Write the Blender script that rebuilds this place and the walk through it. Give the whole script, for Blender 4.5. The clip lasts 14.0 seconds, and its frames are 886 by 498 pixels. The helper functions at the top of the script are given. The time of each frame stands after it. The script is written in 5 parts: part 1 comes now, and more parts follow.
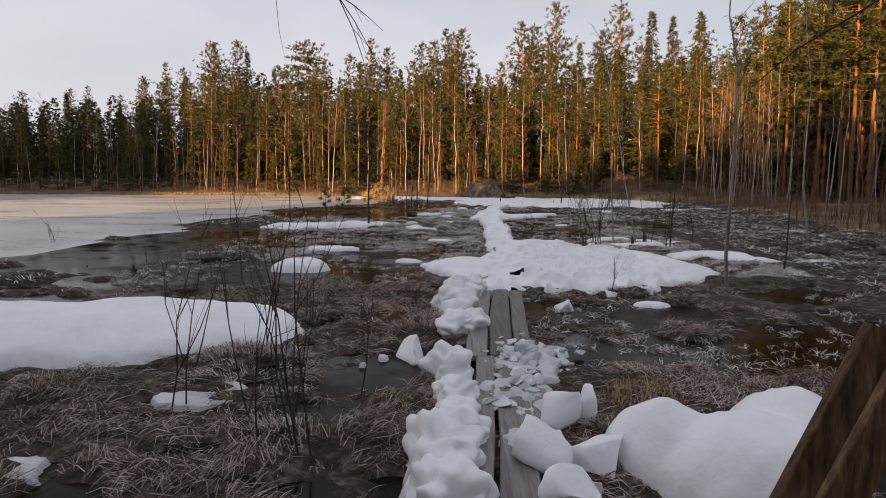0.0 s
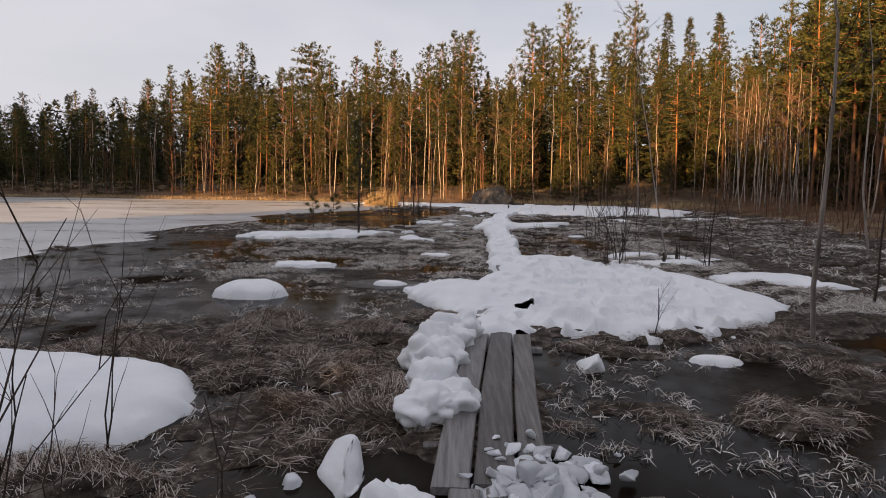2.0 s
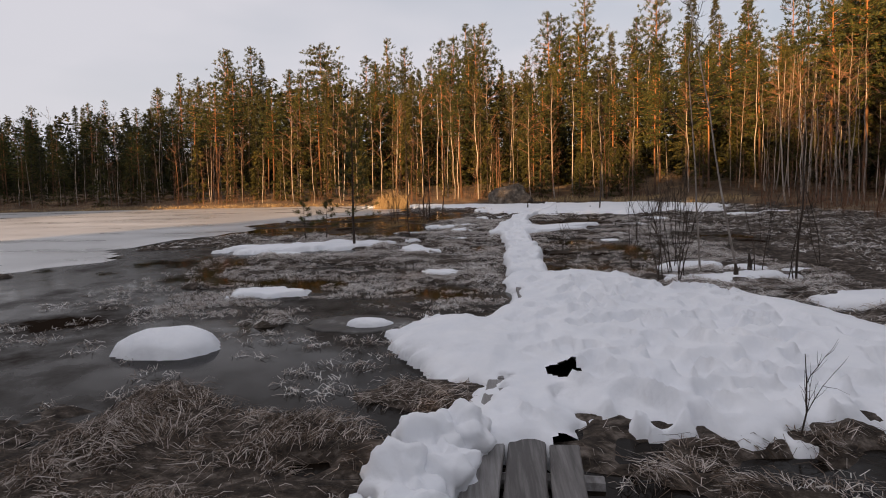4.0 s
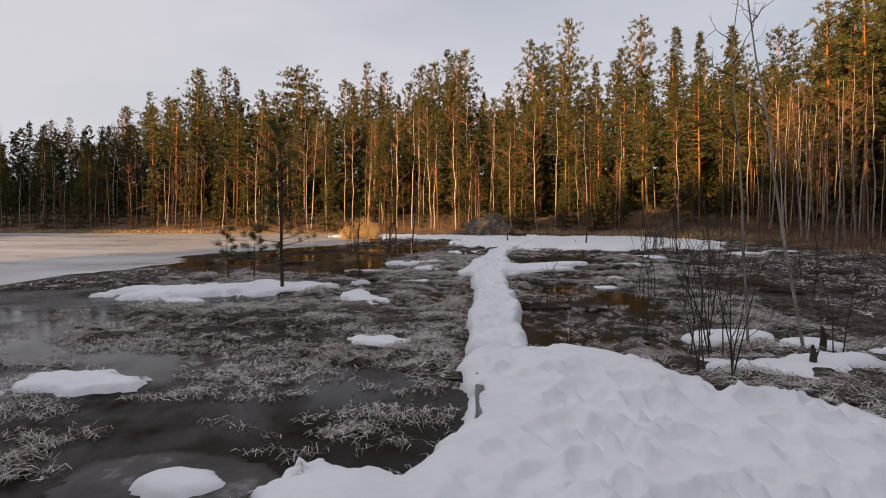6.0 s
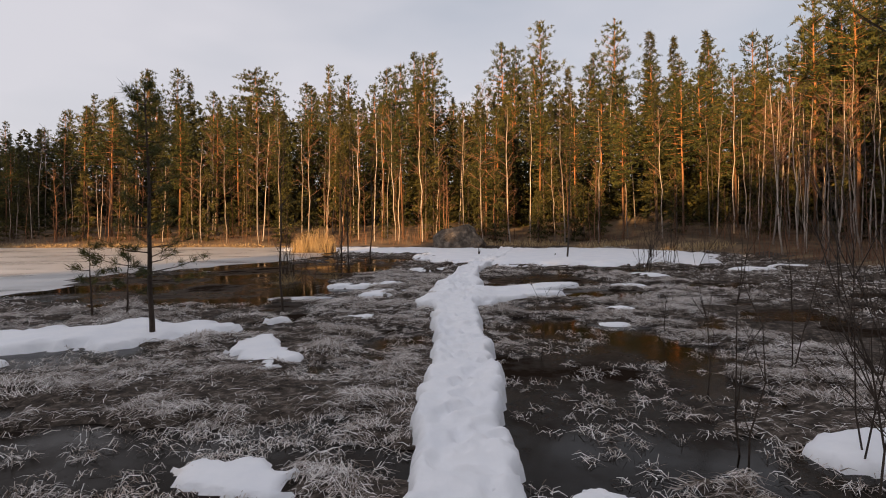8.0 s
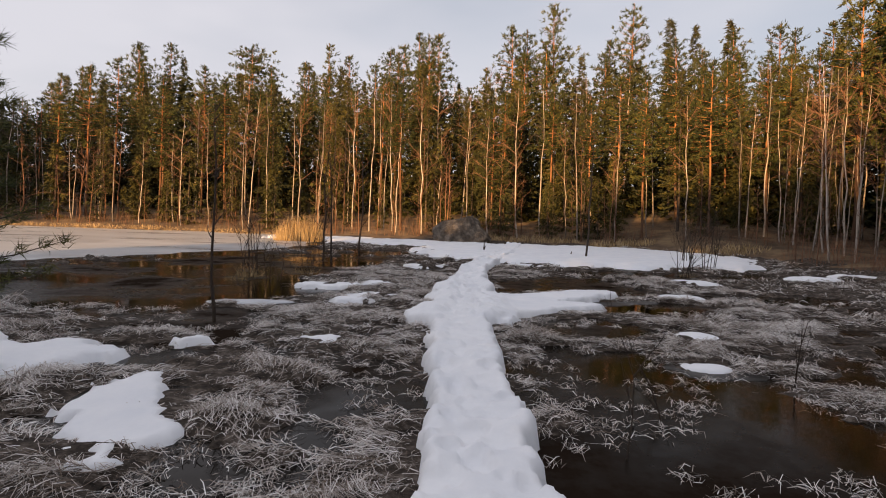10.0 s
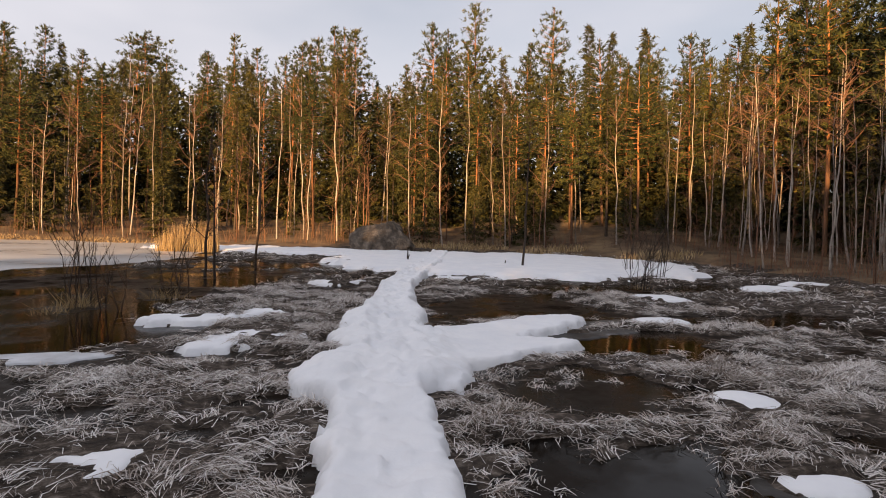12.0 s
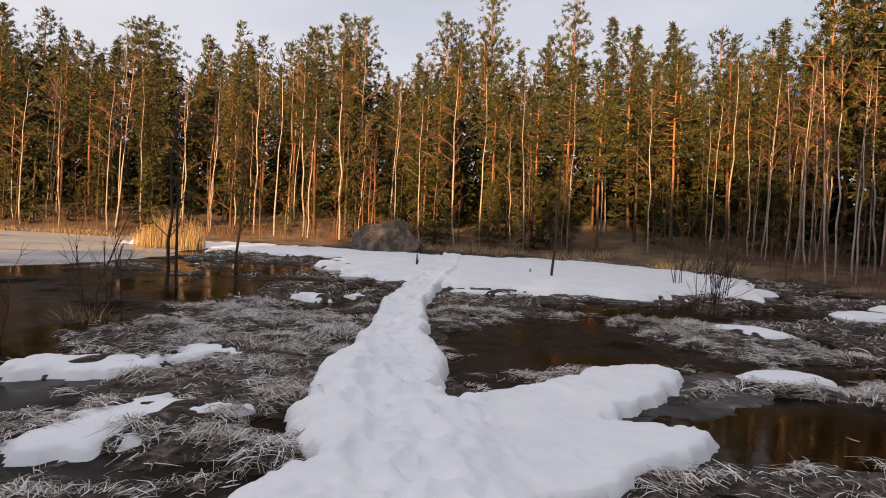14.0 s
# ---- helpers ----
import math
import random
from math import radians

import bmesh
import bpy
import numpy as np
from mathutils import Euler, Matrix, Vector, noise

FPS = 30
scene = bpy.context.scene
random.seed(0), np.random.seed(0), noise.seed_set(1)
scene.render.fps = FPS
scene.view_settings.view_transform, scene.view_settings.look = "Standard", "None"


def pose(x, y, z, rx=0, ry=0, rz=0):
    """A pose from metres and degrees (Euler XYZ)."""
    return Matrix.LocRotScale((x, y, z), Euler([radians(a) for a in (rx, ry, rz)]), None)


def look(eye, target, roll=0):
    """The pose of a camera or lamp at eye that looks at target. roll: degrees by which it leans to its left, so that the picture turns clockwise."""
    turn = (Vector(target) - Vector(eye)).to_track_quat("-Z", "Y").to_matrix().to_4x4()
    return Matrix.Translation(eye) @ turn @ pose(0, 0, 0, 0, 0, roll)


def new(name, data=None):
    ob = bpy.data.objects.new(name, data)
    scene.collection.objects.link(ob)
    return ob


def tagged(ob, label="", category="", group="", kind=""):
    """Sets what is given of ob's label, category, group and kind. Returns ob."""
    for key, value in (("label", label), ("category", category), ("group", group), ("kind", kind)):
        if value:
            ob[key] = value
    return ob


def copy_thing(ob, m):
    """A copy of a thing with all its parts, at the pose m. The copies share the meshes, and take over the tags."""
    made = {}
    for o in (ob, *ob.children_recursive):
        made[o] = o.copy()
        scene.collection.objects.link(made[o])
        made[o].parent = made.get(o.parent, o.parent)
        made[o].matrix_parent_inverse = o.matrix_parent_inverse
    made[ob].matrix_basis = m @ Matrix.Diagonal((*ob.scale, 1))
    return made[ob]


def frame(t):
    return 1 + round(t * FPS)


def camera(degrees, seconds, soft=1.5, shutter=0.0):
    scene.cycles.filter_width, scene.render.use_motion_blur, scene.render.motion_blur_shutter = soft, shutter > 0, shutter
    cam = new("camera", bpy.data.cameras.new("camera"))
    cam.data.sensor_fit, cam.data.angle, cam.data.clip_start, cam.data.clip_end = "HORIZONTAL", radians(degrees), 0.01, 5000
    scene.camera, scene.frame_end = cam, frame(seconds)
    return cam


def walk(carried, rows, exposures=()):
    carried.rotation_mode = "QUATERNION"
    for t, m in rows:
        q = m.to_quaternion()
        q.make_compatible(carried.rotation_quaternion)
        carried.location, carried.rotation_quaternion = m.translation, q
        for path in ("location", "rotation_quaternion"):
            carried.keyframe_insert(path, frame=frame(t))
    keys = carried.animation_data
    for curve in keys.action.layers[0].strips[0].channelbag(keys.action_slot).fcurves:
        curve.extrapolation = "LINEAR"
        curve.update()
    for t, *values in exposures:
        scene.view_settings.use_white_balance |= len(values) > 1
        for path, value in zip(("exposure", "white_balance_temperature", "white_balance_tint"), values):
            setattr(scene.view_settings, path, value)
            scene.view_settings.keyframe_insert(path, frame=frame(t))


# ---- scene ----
cam = camera(80.0, 14.0, soft=1.0)
PATH = [
    (0, (0.065, 0.033, 1.667), (0.044, 2.015, 1.397), 0.3),
    (0.5, (0.196, 0.676, 1.614), (0.19, 2.659, 1.355), -0.4),
    (1, (0.174, 1.126, 1.626), (0.103, 3.11, 1.381), -0.2),
    (1.5, (0.224, 1.59, 1.624), (0.16, 3.573, 1.37), 0.2),
    (2, (0.34, 2.06, 1.615), (0.285, 4.044, 1.367), 0.7),
    (2.5, (0.339, 2.551, 1.62), (0.245, 4.532, 1.366), -0.7),
    (3, (0.421, 3.192, 1.596), (0.305, 5.175, 1.363), -1.9),
    (3.2, (0.438, 3.449, 1.599), (0.351, 5.427, 1.316), -0.9),
    (5.3, (0.757, 6.077, 1.596), (0.53, 8.058, 1.435), -1.8),
    (5.5, (0.796, 6.395, 1.602), (0.581, 8.377, 1.443), -1.0),
    (6, (0.924, 7.322, 1.61), (0.863, 9.316, 1.469), 0.0),
    (6.5, (0.98, 8.007, 1.651), (0.982, 9.999, 1.482), 0.2),
    (7, (1.096, 8.853, 1.619), (1.198, 10.844, 1.46), -1.0),
    (7.5, (1.141, 9.633, 1.611), (1.211, 11.629, 1.502), -0.6),
    (7.7, (1.172, 9.988, 1.607), (1.231, 11.985, 1.505), -0.5),
    (9.8, (1.202, 13.087, 1.465), (1.226, 15.084, 1.352), 2.2),
    (10, (1.212, 13.362, 1.45), (1.263, 15.358, 1.323), 1.9),
    (10.5, (1.251, 14.041, 1.457), (1.369, 16.032, 1.307), 1.4),
    (11, (1.309, 14.778, 1.426), (1.616, 16.752, 1.333), 2.4),
    (11.5, (1.331, 15.344, 1.407), (1.632, 17.318, 1.294), 1.0),
    (12, (1.382, 16.025, 1.407), (1.73, 17.992, 1.312), 1.7),
    (12.5, (1.436, 16.61, 1.462), (1.752, 18.581, 1.334), 0.8),
    (13, (1.473, 17.257, 1.436), (1.793, 19.232, 1.428), 2.6),
    (13.5, (1.562, 17.871, 1.444), (1.877, 19.845, 1.359), 2.1),
    (14, (1.584, 18.52, 1.437), (1.905, 20.492, 1.338), 3.1),
]
walk(cam, [(t, look(eye, target, roll)) for t, eye, target, roll in PATH], exposures=((0.0, 1.0), (6.0, 0.9), (10.0, 1.05), (14.0, 1.16)))

# ---- light ----
SUN_EL, SUN_AZ = 10.5, 208.0     # degrees; azimuth clockwise from +y: the sun stands behind, to the left
world = bpy.data.worlds.new("sky")
scene.world = world
world.use_nodes = True
wn, wl = world.node_tree.nodes, world.node_tree.links
wn.clear()
w_out = wn.new("ShaderNodeOutputWorld")
w_bg = wn.new("ShaderNodeBackground")
w_sky = wn.new("ShaderNodeTexSky")
w_sky.sky_type = 'NISHITA'
w_sky.sun_disc = False
w_sky.sun_elevation = radians(SUN_EL)
w_sky.sun_rotation = radians(SUN_AZ)
w_sky.air_density, w_sky.dust_density, w_sky.ozone_density = 1.0, 1.5, 1.5
w_mix = wn.new("ShaderNodeMixRGB")
w_map = wn.new("ShaderNodeMapping")
w_map.inputs["Scale"].default_value = (1.0, 1.0, 3.0)
w_tc = wn.new("ShaderNodeTexCoord")
w_noise = wn.new("ShaderNodeTexNoise")
w_noise.inputs["Scale"].default_value = 1.3
w_noise.inputs["Detail"].default_value = 4
w_ramp = wn.new("ShaderNodeValToRGB")
w_ramp.color_ramp.elements[0].position, w_ramp.color_ramp.elements[0].color = 0.30, (0.45, 0.45, 0.45, 1)
w_ramp.color_ramp.elements[1].position, w_ramp.color_ramp.elements[1].color = 0.70, (0.9, 0.9, 0.9, 1)
w_mix.inputs[2].default_value = (6.95, 6.75, 7.25, 1)      # thin high cloud
wl.new(w_tc.outputs["Generated"], w_map.inputs["Vector"])
wl.new(w_map.outputs[0], w_noise.inputs["Vector"])
w_sep, w_rng, w_add = wn.new("ShaderNodeSeparateXYZ"), wn.new("ShaderNodeMapRange"), wn.new("ShaderNodeMath")
w_rng.inputs["From Min"].default_value, w_rng.inputs["From Max"].default_value = -0.6, 0.5
w_rng.inputs["To Min"].default_value, w_rng.inputs["To Max"].default_value = 0.22, -0.12
wl.new(w_tc.outputs["Generated"], w_sep.inputs[0])
wl.new(w_sep.outputs["X"], w_rng.inputs[0])
wl.new(w_noise.outputs[0], w_add.inputs[0])
wl.new(w_rng.outputs[0], w_add.inputs[1])
wl.new(w_add.outputs[0], w_ramp.inputs[0])
wl.new(w_ramp.outputs[0], w_mix.inputs[0])
wl.new(w_sky.outputs[0], w_mix.inputs[1])
wl.new(w_mix.outputs[0], w_bg.inputs[0])
w_bg.inputs[1].default_value = 0.055
wl.new(w_bg.outputs[0], w_out.inputs[0])

sun_data = bpy.data.lights.new("sun", 'SUN')
sun_data.energy, sun_data.angle, sun_data.color = 5.0, radians(0.6), (1.0, 0.57, 0.23)
sun = new("sun", sun_data)
az, el = radians(SUN_AZ), radians(SUN_EL)
to_sun = Vector((math.sin(az) * math.cos(el), math.cos(az) * math.cos(el), math.sin(el)))
sun.matrix_world = look((0, 0, 40), Vector((0, 0, 40)) - to_sun)


# ---- materials ----
def material(name, colours, scale=3.0, detail=6.0, rough=0.8, bump=0.3, bump_scale=None, stretch=(1, 1, 1), jitter=0.0,
             island=0.0, metal=0.0, spec=0.3, low=0.3, high=0.7, bump_distance=0.02, rough2=None, spec2=None):
    """A noise-mottled surface: colours run through a ramp; jitter varies it by object, island by loose piece."""
    m = bpy.data.materials.new(name)
    m.use_nodes = True
    n, l = m.node_tree.nodes, m.node_tree.links
    b = n["Principled BSDF"]
    tc, mp = n.new("ShaderNodeTexCoord"), n.new("ShaderNodeMapping")
    mp.inputs["Scale"].default_value = stretch
    l.new(tc.outputs["Object"], mp.inputs["Vector"])
    tex = n.new("ShaderNodeTexNoise")
    tex.inputs["Scale"].default_value, tex.inputs["Detail"].default_value, tex.inputs["Roughness"].default_value = scale, detail, 0.65
    l.new(mp.outputs[0], tex.inputs["Vector"])
    fac = tex.outputs[0]
    for amount, node, socket in ((jitter, "ShaderNodeObjectInfo", "Random"), (island, "ShaderNodeNewGeometry", "Random Per Island")):
        if amount:
            info, mul, add = n.new(node), n.new("ShaderNodeMath"), n.new("ShaderNodeMath")
            mul.operation, mul.inputs[1].default_value = 'MULTIPLY_ADD', amount
            mul.inputs[2].default_value = -amount / 2
            l.new(info.outputs[socket], mul.inputs[0])
            l.new(fac, add.inputs[0])
            l.new(mul.outputs[0], add.inputs[1])
            fac = add.outputs[0]
    ramp = n.new("ShaderNodeValToRGB")
    e = ramp.color_ramp.elements
    e[0].position, e[0].color = low, (*colours[0], 1)
    e[1].position, e[1].color = high, (*colours[-1], 1)
    for i, c in enumerate(colours[1:-1]):
        k = e.new(low + (high - low) * (i + 1) / (len(colours) - 1))
        k.color = (*c, 1)
    l.new(fac, ramp.inputs[0])
    l.new(ramp.outputs[0], b.inputs["Base Color"])
    b.inputs["Roughness"].default_value, b.inputs["Metallic"].default_value = rough, metal
    b.inputs["Specular IOR Level"].default_value = spec
    if rough2 is not None:
        rm = n.new("ShaderNodeMapRange")
        rm.inputs["From Min"].default_value, rm.inputs["From Max"].default_value = low, high
        rm.inputs["To Min"].default_value, rm.inputs["To Max"].default_value = rough, rough2
        l.new(fac, rm.inputs[0])
        l.new(rm.outputs[0], b.inputs["Roughness"])
    if spec2 is not None:
        sm = n.new("ShaderNodeMapRange")
        sm.inputs["From Min"].default_value, sm.inputs["From Max"].default_value = low, high
        sm.inputs["To Min"].default_value, sm.inputs["To Max"].default_value = spec, spec2
        l.new(fac, sm.inputs[0])
        l.new(sm.outputs[0], b.inputs["Specular IOR Level"])
    if bump:
        bt, bn = n.new("ShaderNodeTexNoise"), n.new("ShaderNodeBump")
        bt.inputs["Scale"].default_value, bt.inputs["Detail"].default_value = bump_scale or scale * 4, 5
        bn.inputs["Strength"].default_value, bn.inputs["Distance"].default_value = bump, bump_distance
        l.new(mp.outputs[0], bt.inputs["Vector"])
        l.new(bt.outputs[0], bn.inputs["Height"])
        l.new(bn.outputs[0], b.inputs["Normal"])
    return m


def graded_bark(name, low_c, high_c, z0, z1, dark, scale=6.0):
    """Bark that changes colour up the trunk."""
    m = material(name, [dark, (1, 1, 1)], scale, 6, 0.9, 0.6, 14, (1, 1, 0.35), 0.25, low=0.25, high=0.62, bump_distance=0.03)
    n, l = m.node_tree.nodes, m.node_tree.links
    b = n["Principled BSDF"]
    tc, sep, rng = n.new("ShaderNodeTexCoord"), n.new("ShaderNodeSeparateXYZ"), n.new("ShaderNodeMapRange")
    rng.inputs["From Min"].default_value, rng.inputs["From Max"].default_value = z0, z1
    l.new(tc.outputs["Object"], sep.inputs[0])
    l.new(sep.outputs["Z"], rng.inputs[0])
    mix, mul = n.new("ShaderNodeMixRGB"), n.new("ShaderNodeMixRGB")
    mix.inputs[1].default_value, mix.inputs[2].default_value = (*low_c, 1), (*high_c, 1)
    l.new(rng.outputs[0], mix.inputs[0])
    mul.blend_type, mul.inputs[0].default_value = 'MULTIPLY', 1.0
    old = b.inputs["Base Color"].links[0].from_socket
    l.new(old, mul.inputs[1])
    l.new(mix.outputs[0], mul.inputs[2])
    l.new(mul.outputs[0], b.inputs["Base Color"])
    return m


M_SNOW = material("snow", [(0.82, 0.84, 0.88), (0.93, 0.935, 0.95)], 2.0, 6, 0.7, 0.5, 8, spec=0.2, bump_distance=0.03)
M_TRODDEN = material("trodden_snow", [(0.70, 0.72, 0.77), (0.88, 0.89, 0.92)], 3.5, 8, 0.65, 0.8, 22, spec=0.25, bump_distance=0.02)
M_ICY = material("icy_snow", [(0.42, 0.43, 0.45), (0.72, 0.74, 0.78)], 2.6, 7, 0.45, 0.4, 20, spec=0.4, bump_distance=0.01)
M_RING = material("grey_ice", [(0.022, 0.018, 0.015), (0.06, 0.055, 0.05), (0.30, 0.29, 0.29)], 2.2, 7, 0.4, 0.3, 20, spec=0.2, bump_distance=0.01, low=0.40, high=0.74)
M_PEAT = material("sedge_peat", [(0.016, 0.012, 0.009), (0.068, 0.052, 0.040), (0.24, 0.20, 0.17)], 9, 10, 0.95, 1.0, 38, (1.0, 1.6, 1.0), low=0.34, high=0.70, bump_distance=0.03)
M_WATER = material("dark_water", [(0.006, 0.004, 0.0025), (0.008, 0.0055, 0.0035), (0.021, 0.0145, 0.0105)], 0.35, 7, 0.04, 0.10, 9, spec=0.13, spec2=0.0, low=0.40, high=0.62, rough2=0.45, bump_distance=0.01)
M_WATER.node_tree.nodes["Principled BSDF"].inputs["Specular Tint"].default_value = (1.0, 0.80, 0.62, 1)     # warm tint put on the reflections, against the blue of the sky
M_LAKE = material("lake_ice", [(0.33, 0.32, 0.31), (0.50, 0.49, 0.48), (0.62, 0.61, 0.60)], 0.16, 7, 0.22, 0.06, 3, (1, 2.5, 1), spec=0.5, rough2=0.4, bump_distance=0.01)
M_SEDGE = material("frosted_sedge", [(0.19, 0.145, 0.112), (0.60, 0.54, 0.495), (0.94, 0.91, 0.89)], 1.1, 4, 0.85, 0.0, island=0.75, spec=0.2, low=0.15, high=0.80)
M_SEDGE_WET = material("wet_sedge", [(0.07, 0.047, 0.031), (0.24, 0.18, 0.138), (0.68, 0.61, 0.56)], 0.8, 4, 0.85, 0.0, island=0.9, spec=0.2, low=0.2, high=0.85)
M_STRAW = material("dry_straw", [(0.20, 0.135, 0.07), (0.44, 0.32, 0.17), (0.60, 0.47, 0.28)], 0.9, 4, 0.85, 0.0, island=0.5, spec=0.2, low=0.2, high=0.85)
M_PLANK = material("weathered_plank", [(0.07, 0.062, 0.058), (0.155, 0.143, 0.136), (0.27, 0.26, 0.255)], 5, 8, 0.42, 0.5, 30, (6, 0.35, 6), 0.3, spec=0.4, bump_distance=0.006)
M_BEAM = material("brown_plank", [(0.03, 0.016, 0.009), (0.13, 0.066, 0.034), (0.30, 0.175, 0.095)], 7, 8, 0.75, 0.5, 40, (6, 6, 0.5), 0.2, spec=0.3, bump_distance=0.004)
M_ROCK = material("grey_rock", [(0.035, 0.028, 0.022), (0.12, 0.098, 0.078), (0.29, 0.24, 0.19)], 2.6, 9, 0.9, 1.0, 5, bump_distance=0.16)
M_TWIG = material("bare_twig", [(0.03, 0.022, 0.017), (0.075, 0.055, 0.042)], 8, 4, 0.85, 0.3, 40, jitter=0.2)
M_REDTWIG = material("reddish_twig", [(0.09, 0.045, 0.028), (0.24, 0.13, 0.08)], 5, 4, 0.85, 0.0, jitter=0.3)
M_PINEBARK = graded_bark("pine_bark", (0.15, 0.088, 0.056), (0.42, 0.185, 0.075), 3.0, 8.0, (0.35, 0.32, 0.30))
M_SPRUCEBARK = material("spruce_bark", [(0.04, 0.03, 0.024), (0.13, 0.10, 0.08)], 6, 6, 0.9, 0.5, jitter=0.2)
M_BIRCHBARK = graded_bark("birch_bark", (0.42, 0.37, 0.33), (0.54, 0.46, 0.39), 0.5, 7.0, (0.16, 0.13, 0.11), 3.5)
M_PINE = material("pine_needles", [(0.018, 0.026, 0.008), (0.056, 0.064, 0.017), (0.140, 0.132, 0.034)], 0.8, 4, 0.7, 0.0, jitter=0.25, island=0.45, spec=0.25, low=0.2, high=0.85)
M_SPRUCE = material("spruce_needles", [(0.017, 0.021, 0.008), (0.050, 0.050, 0.014), (0.125, 0.103, 0.026)], 0.8, 4, 0.7, 0.0, jitter=0.25, island=0.45, spec=0.25, low=0.2, high=0.85)
M_FLOOR = material("forest_floor", [(0.05, 0.034, 0.021), (0.14, 0.095, 0.058), (0.27, 0.19, 0.105)], 0.6, 9, 0.95, 0.8, 6)


# ---- small mesh tools ----
class Geo:
    """Gathers points and faces, then links them as one mesh."""

    def __init__(self):
        self.v, self.f, self.count = [], [], 0

    def add(self, verts, faces):
        verts = np.asarray(verts, float).reshape(-1, 3)
        self.v.append(verts)
        self.f.append((np.asarray(faces, int) + self.count))
        self.count += len(verts)

    def mesh(self, name, mat, smooth=False):
        me = bpy.data.meshes.new(name)
        v = np.concatenate(self.v) if self.v else np.zeros((0, 3))
        sizes = [np.full(len(f), f.shape[1]) for f in self.f]
        loops = np.concatenate([f.ravel() for f in self.f])
        sizes = np.concatenate(sizes)
        starts = np.concatenate([[0], np.cumsum(sizes)[:-1]])
        me.vertices.add(len(v))
        me.vertices.foreach_set("co", v.ravel())
        me.loops.add(len(loops))
        me.loops.foreach_set("vertex_index", loops.astype(np.int32))
        me.polygons.add(len(sizes))
        me.polygons.foreach_set("loop_start", starts.astype(np.int32))
        me.polygons.foreach_set("use_smooth", np.full(len(sizes), smooth))
        me.update(calc_edges=True)
        me.validate()
        me.materials.append(mat)
        return me


def part(name, geo, mat, parent=None, label="", smooth=False):
    me = geo if isinstance(geo, bpy.types.Mesh) else geo.mesh(name, mat, smooth)
    ob = new(name, me)
    if parent:
        ob.parent = parent
    if label:
        ob["label"] = label
    return ob


def tube(geo, pts, radii, sides=6):
    """A tapering tube along pts."""
    pts = np.asarray(pts, float)
    k = len(pts)
    d = np.gradient(pts, axis=0)
    d /= np.linalg.norm(d, axis=1)[:, None] + 1e-9
    ref = np.where(np.abs(d[:, 2:3]) > 0.9, np.array([[1.0, 0, 0]]), np.array([[0, 0, 1.0]]))
    a = np.cross(d, ref)
    a /= np.linalg.norm(a, axis=1)[:, None] + 1e-9
    b = np.cross(d, a)
    t = np.arange(sides) * 2 * np.pi / sides
    ring = pts[:, None] + np.asarray(radii)[:, None, None] * (np.cos(t)[None, :, None] * a[:, None] + np.sin(t)[None, :, None] * b[:, None])
    i, j = np.meshgrid(np.arange(k - 1), np.arange(sides), indexing="ij")
    j2 = (j + 1) % sides
    geo.add(ring.reshape(-1, 3), np.stack([i * sides + j, i * sides + j2, (i + 1) * sides + j2, (i + 1) * sides + j], -1).reshape(-1, 4))


def hash2(ix, iy, seed):
    h = (ix.astype(np.int64) * 374761393 + iy.astype(np.int64) * 668265263 + seed * 144665) & 0xFFFFFFFF
    h = ((h ^ (h >> 13)) * 1274126177) & 0xFFFFFFFF
    return ((h ^ (h >> 16)) & 0xFFFF) / 65535.0


def vnoise(x, y, seed=0):
    """Smooth value noise, -1 to 1, with cells one unit wide."""
    ix, iy = np.floor(x), np.floor(y)
    fx, fy = x - ix, y - iy
    fx, fy = fx * fx * (3 - 2 * fx), fy * fy * (3 - 2 * fy)
    a, b = hash2(ix, iy, seed), hash2(ix + 1, iy, seed)
    c, d = hash2(ix, iy + 1, seed), hash2(ix + 1, iy + 1, seed)
    return 2 * (a + (b - a) * fx + (c - a) * fy + (a - b - c + d) * fx * fy) - 1


def fbm(x, y, seed=0, octaves=4):
    s, amp, tot = 0, 1.0, 0
    for o in range(octaves):
        s, tot = s + amp * vnoise(x * 2 ** o + 17.3 * o, y * 2 ** o - 9.1 * o, seed + o), tot + amp
        amp *= 0.5
    return s / tot


def smoothstep(a, b, x):
    t = np.clip((x - a) / (b - a), 0, 1)
    return t * t * (3 - 2 * t)


# ---- the lie of the land ----
PATH_Y = np.array([0, 3, 5.7, 7.3, 9.5, 11, 13, 15, 17, 20, 22.3, 24.5, 27, 29, 31, 33.5, 39, 44])
PATH_X = np.array([0.1, 0.40, 0.62, 0.78, 1.05, 1.28, 1.36, 1.46, 1.55, 1.65, 1.9, 2.03, 2.40, 2.85, 3.35, 4.05, 5.3, 6.2])


def path_x(y):
    return np.interp(y, PATH_Y, PATH_X)


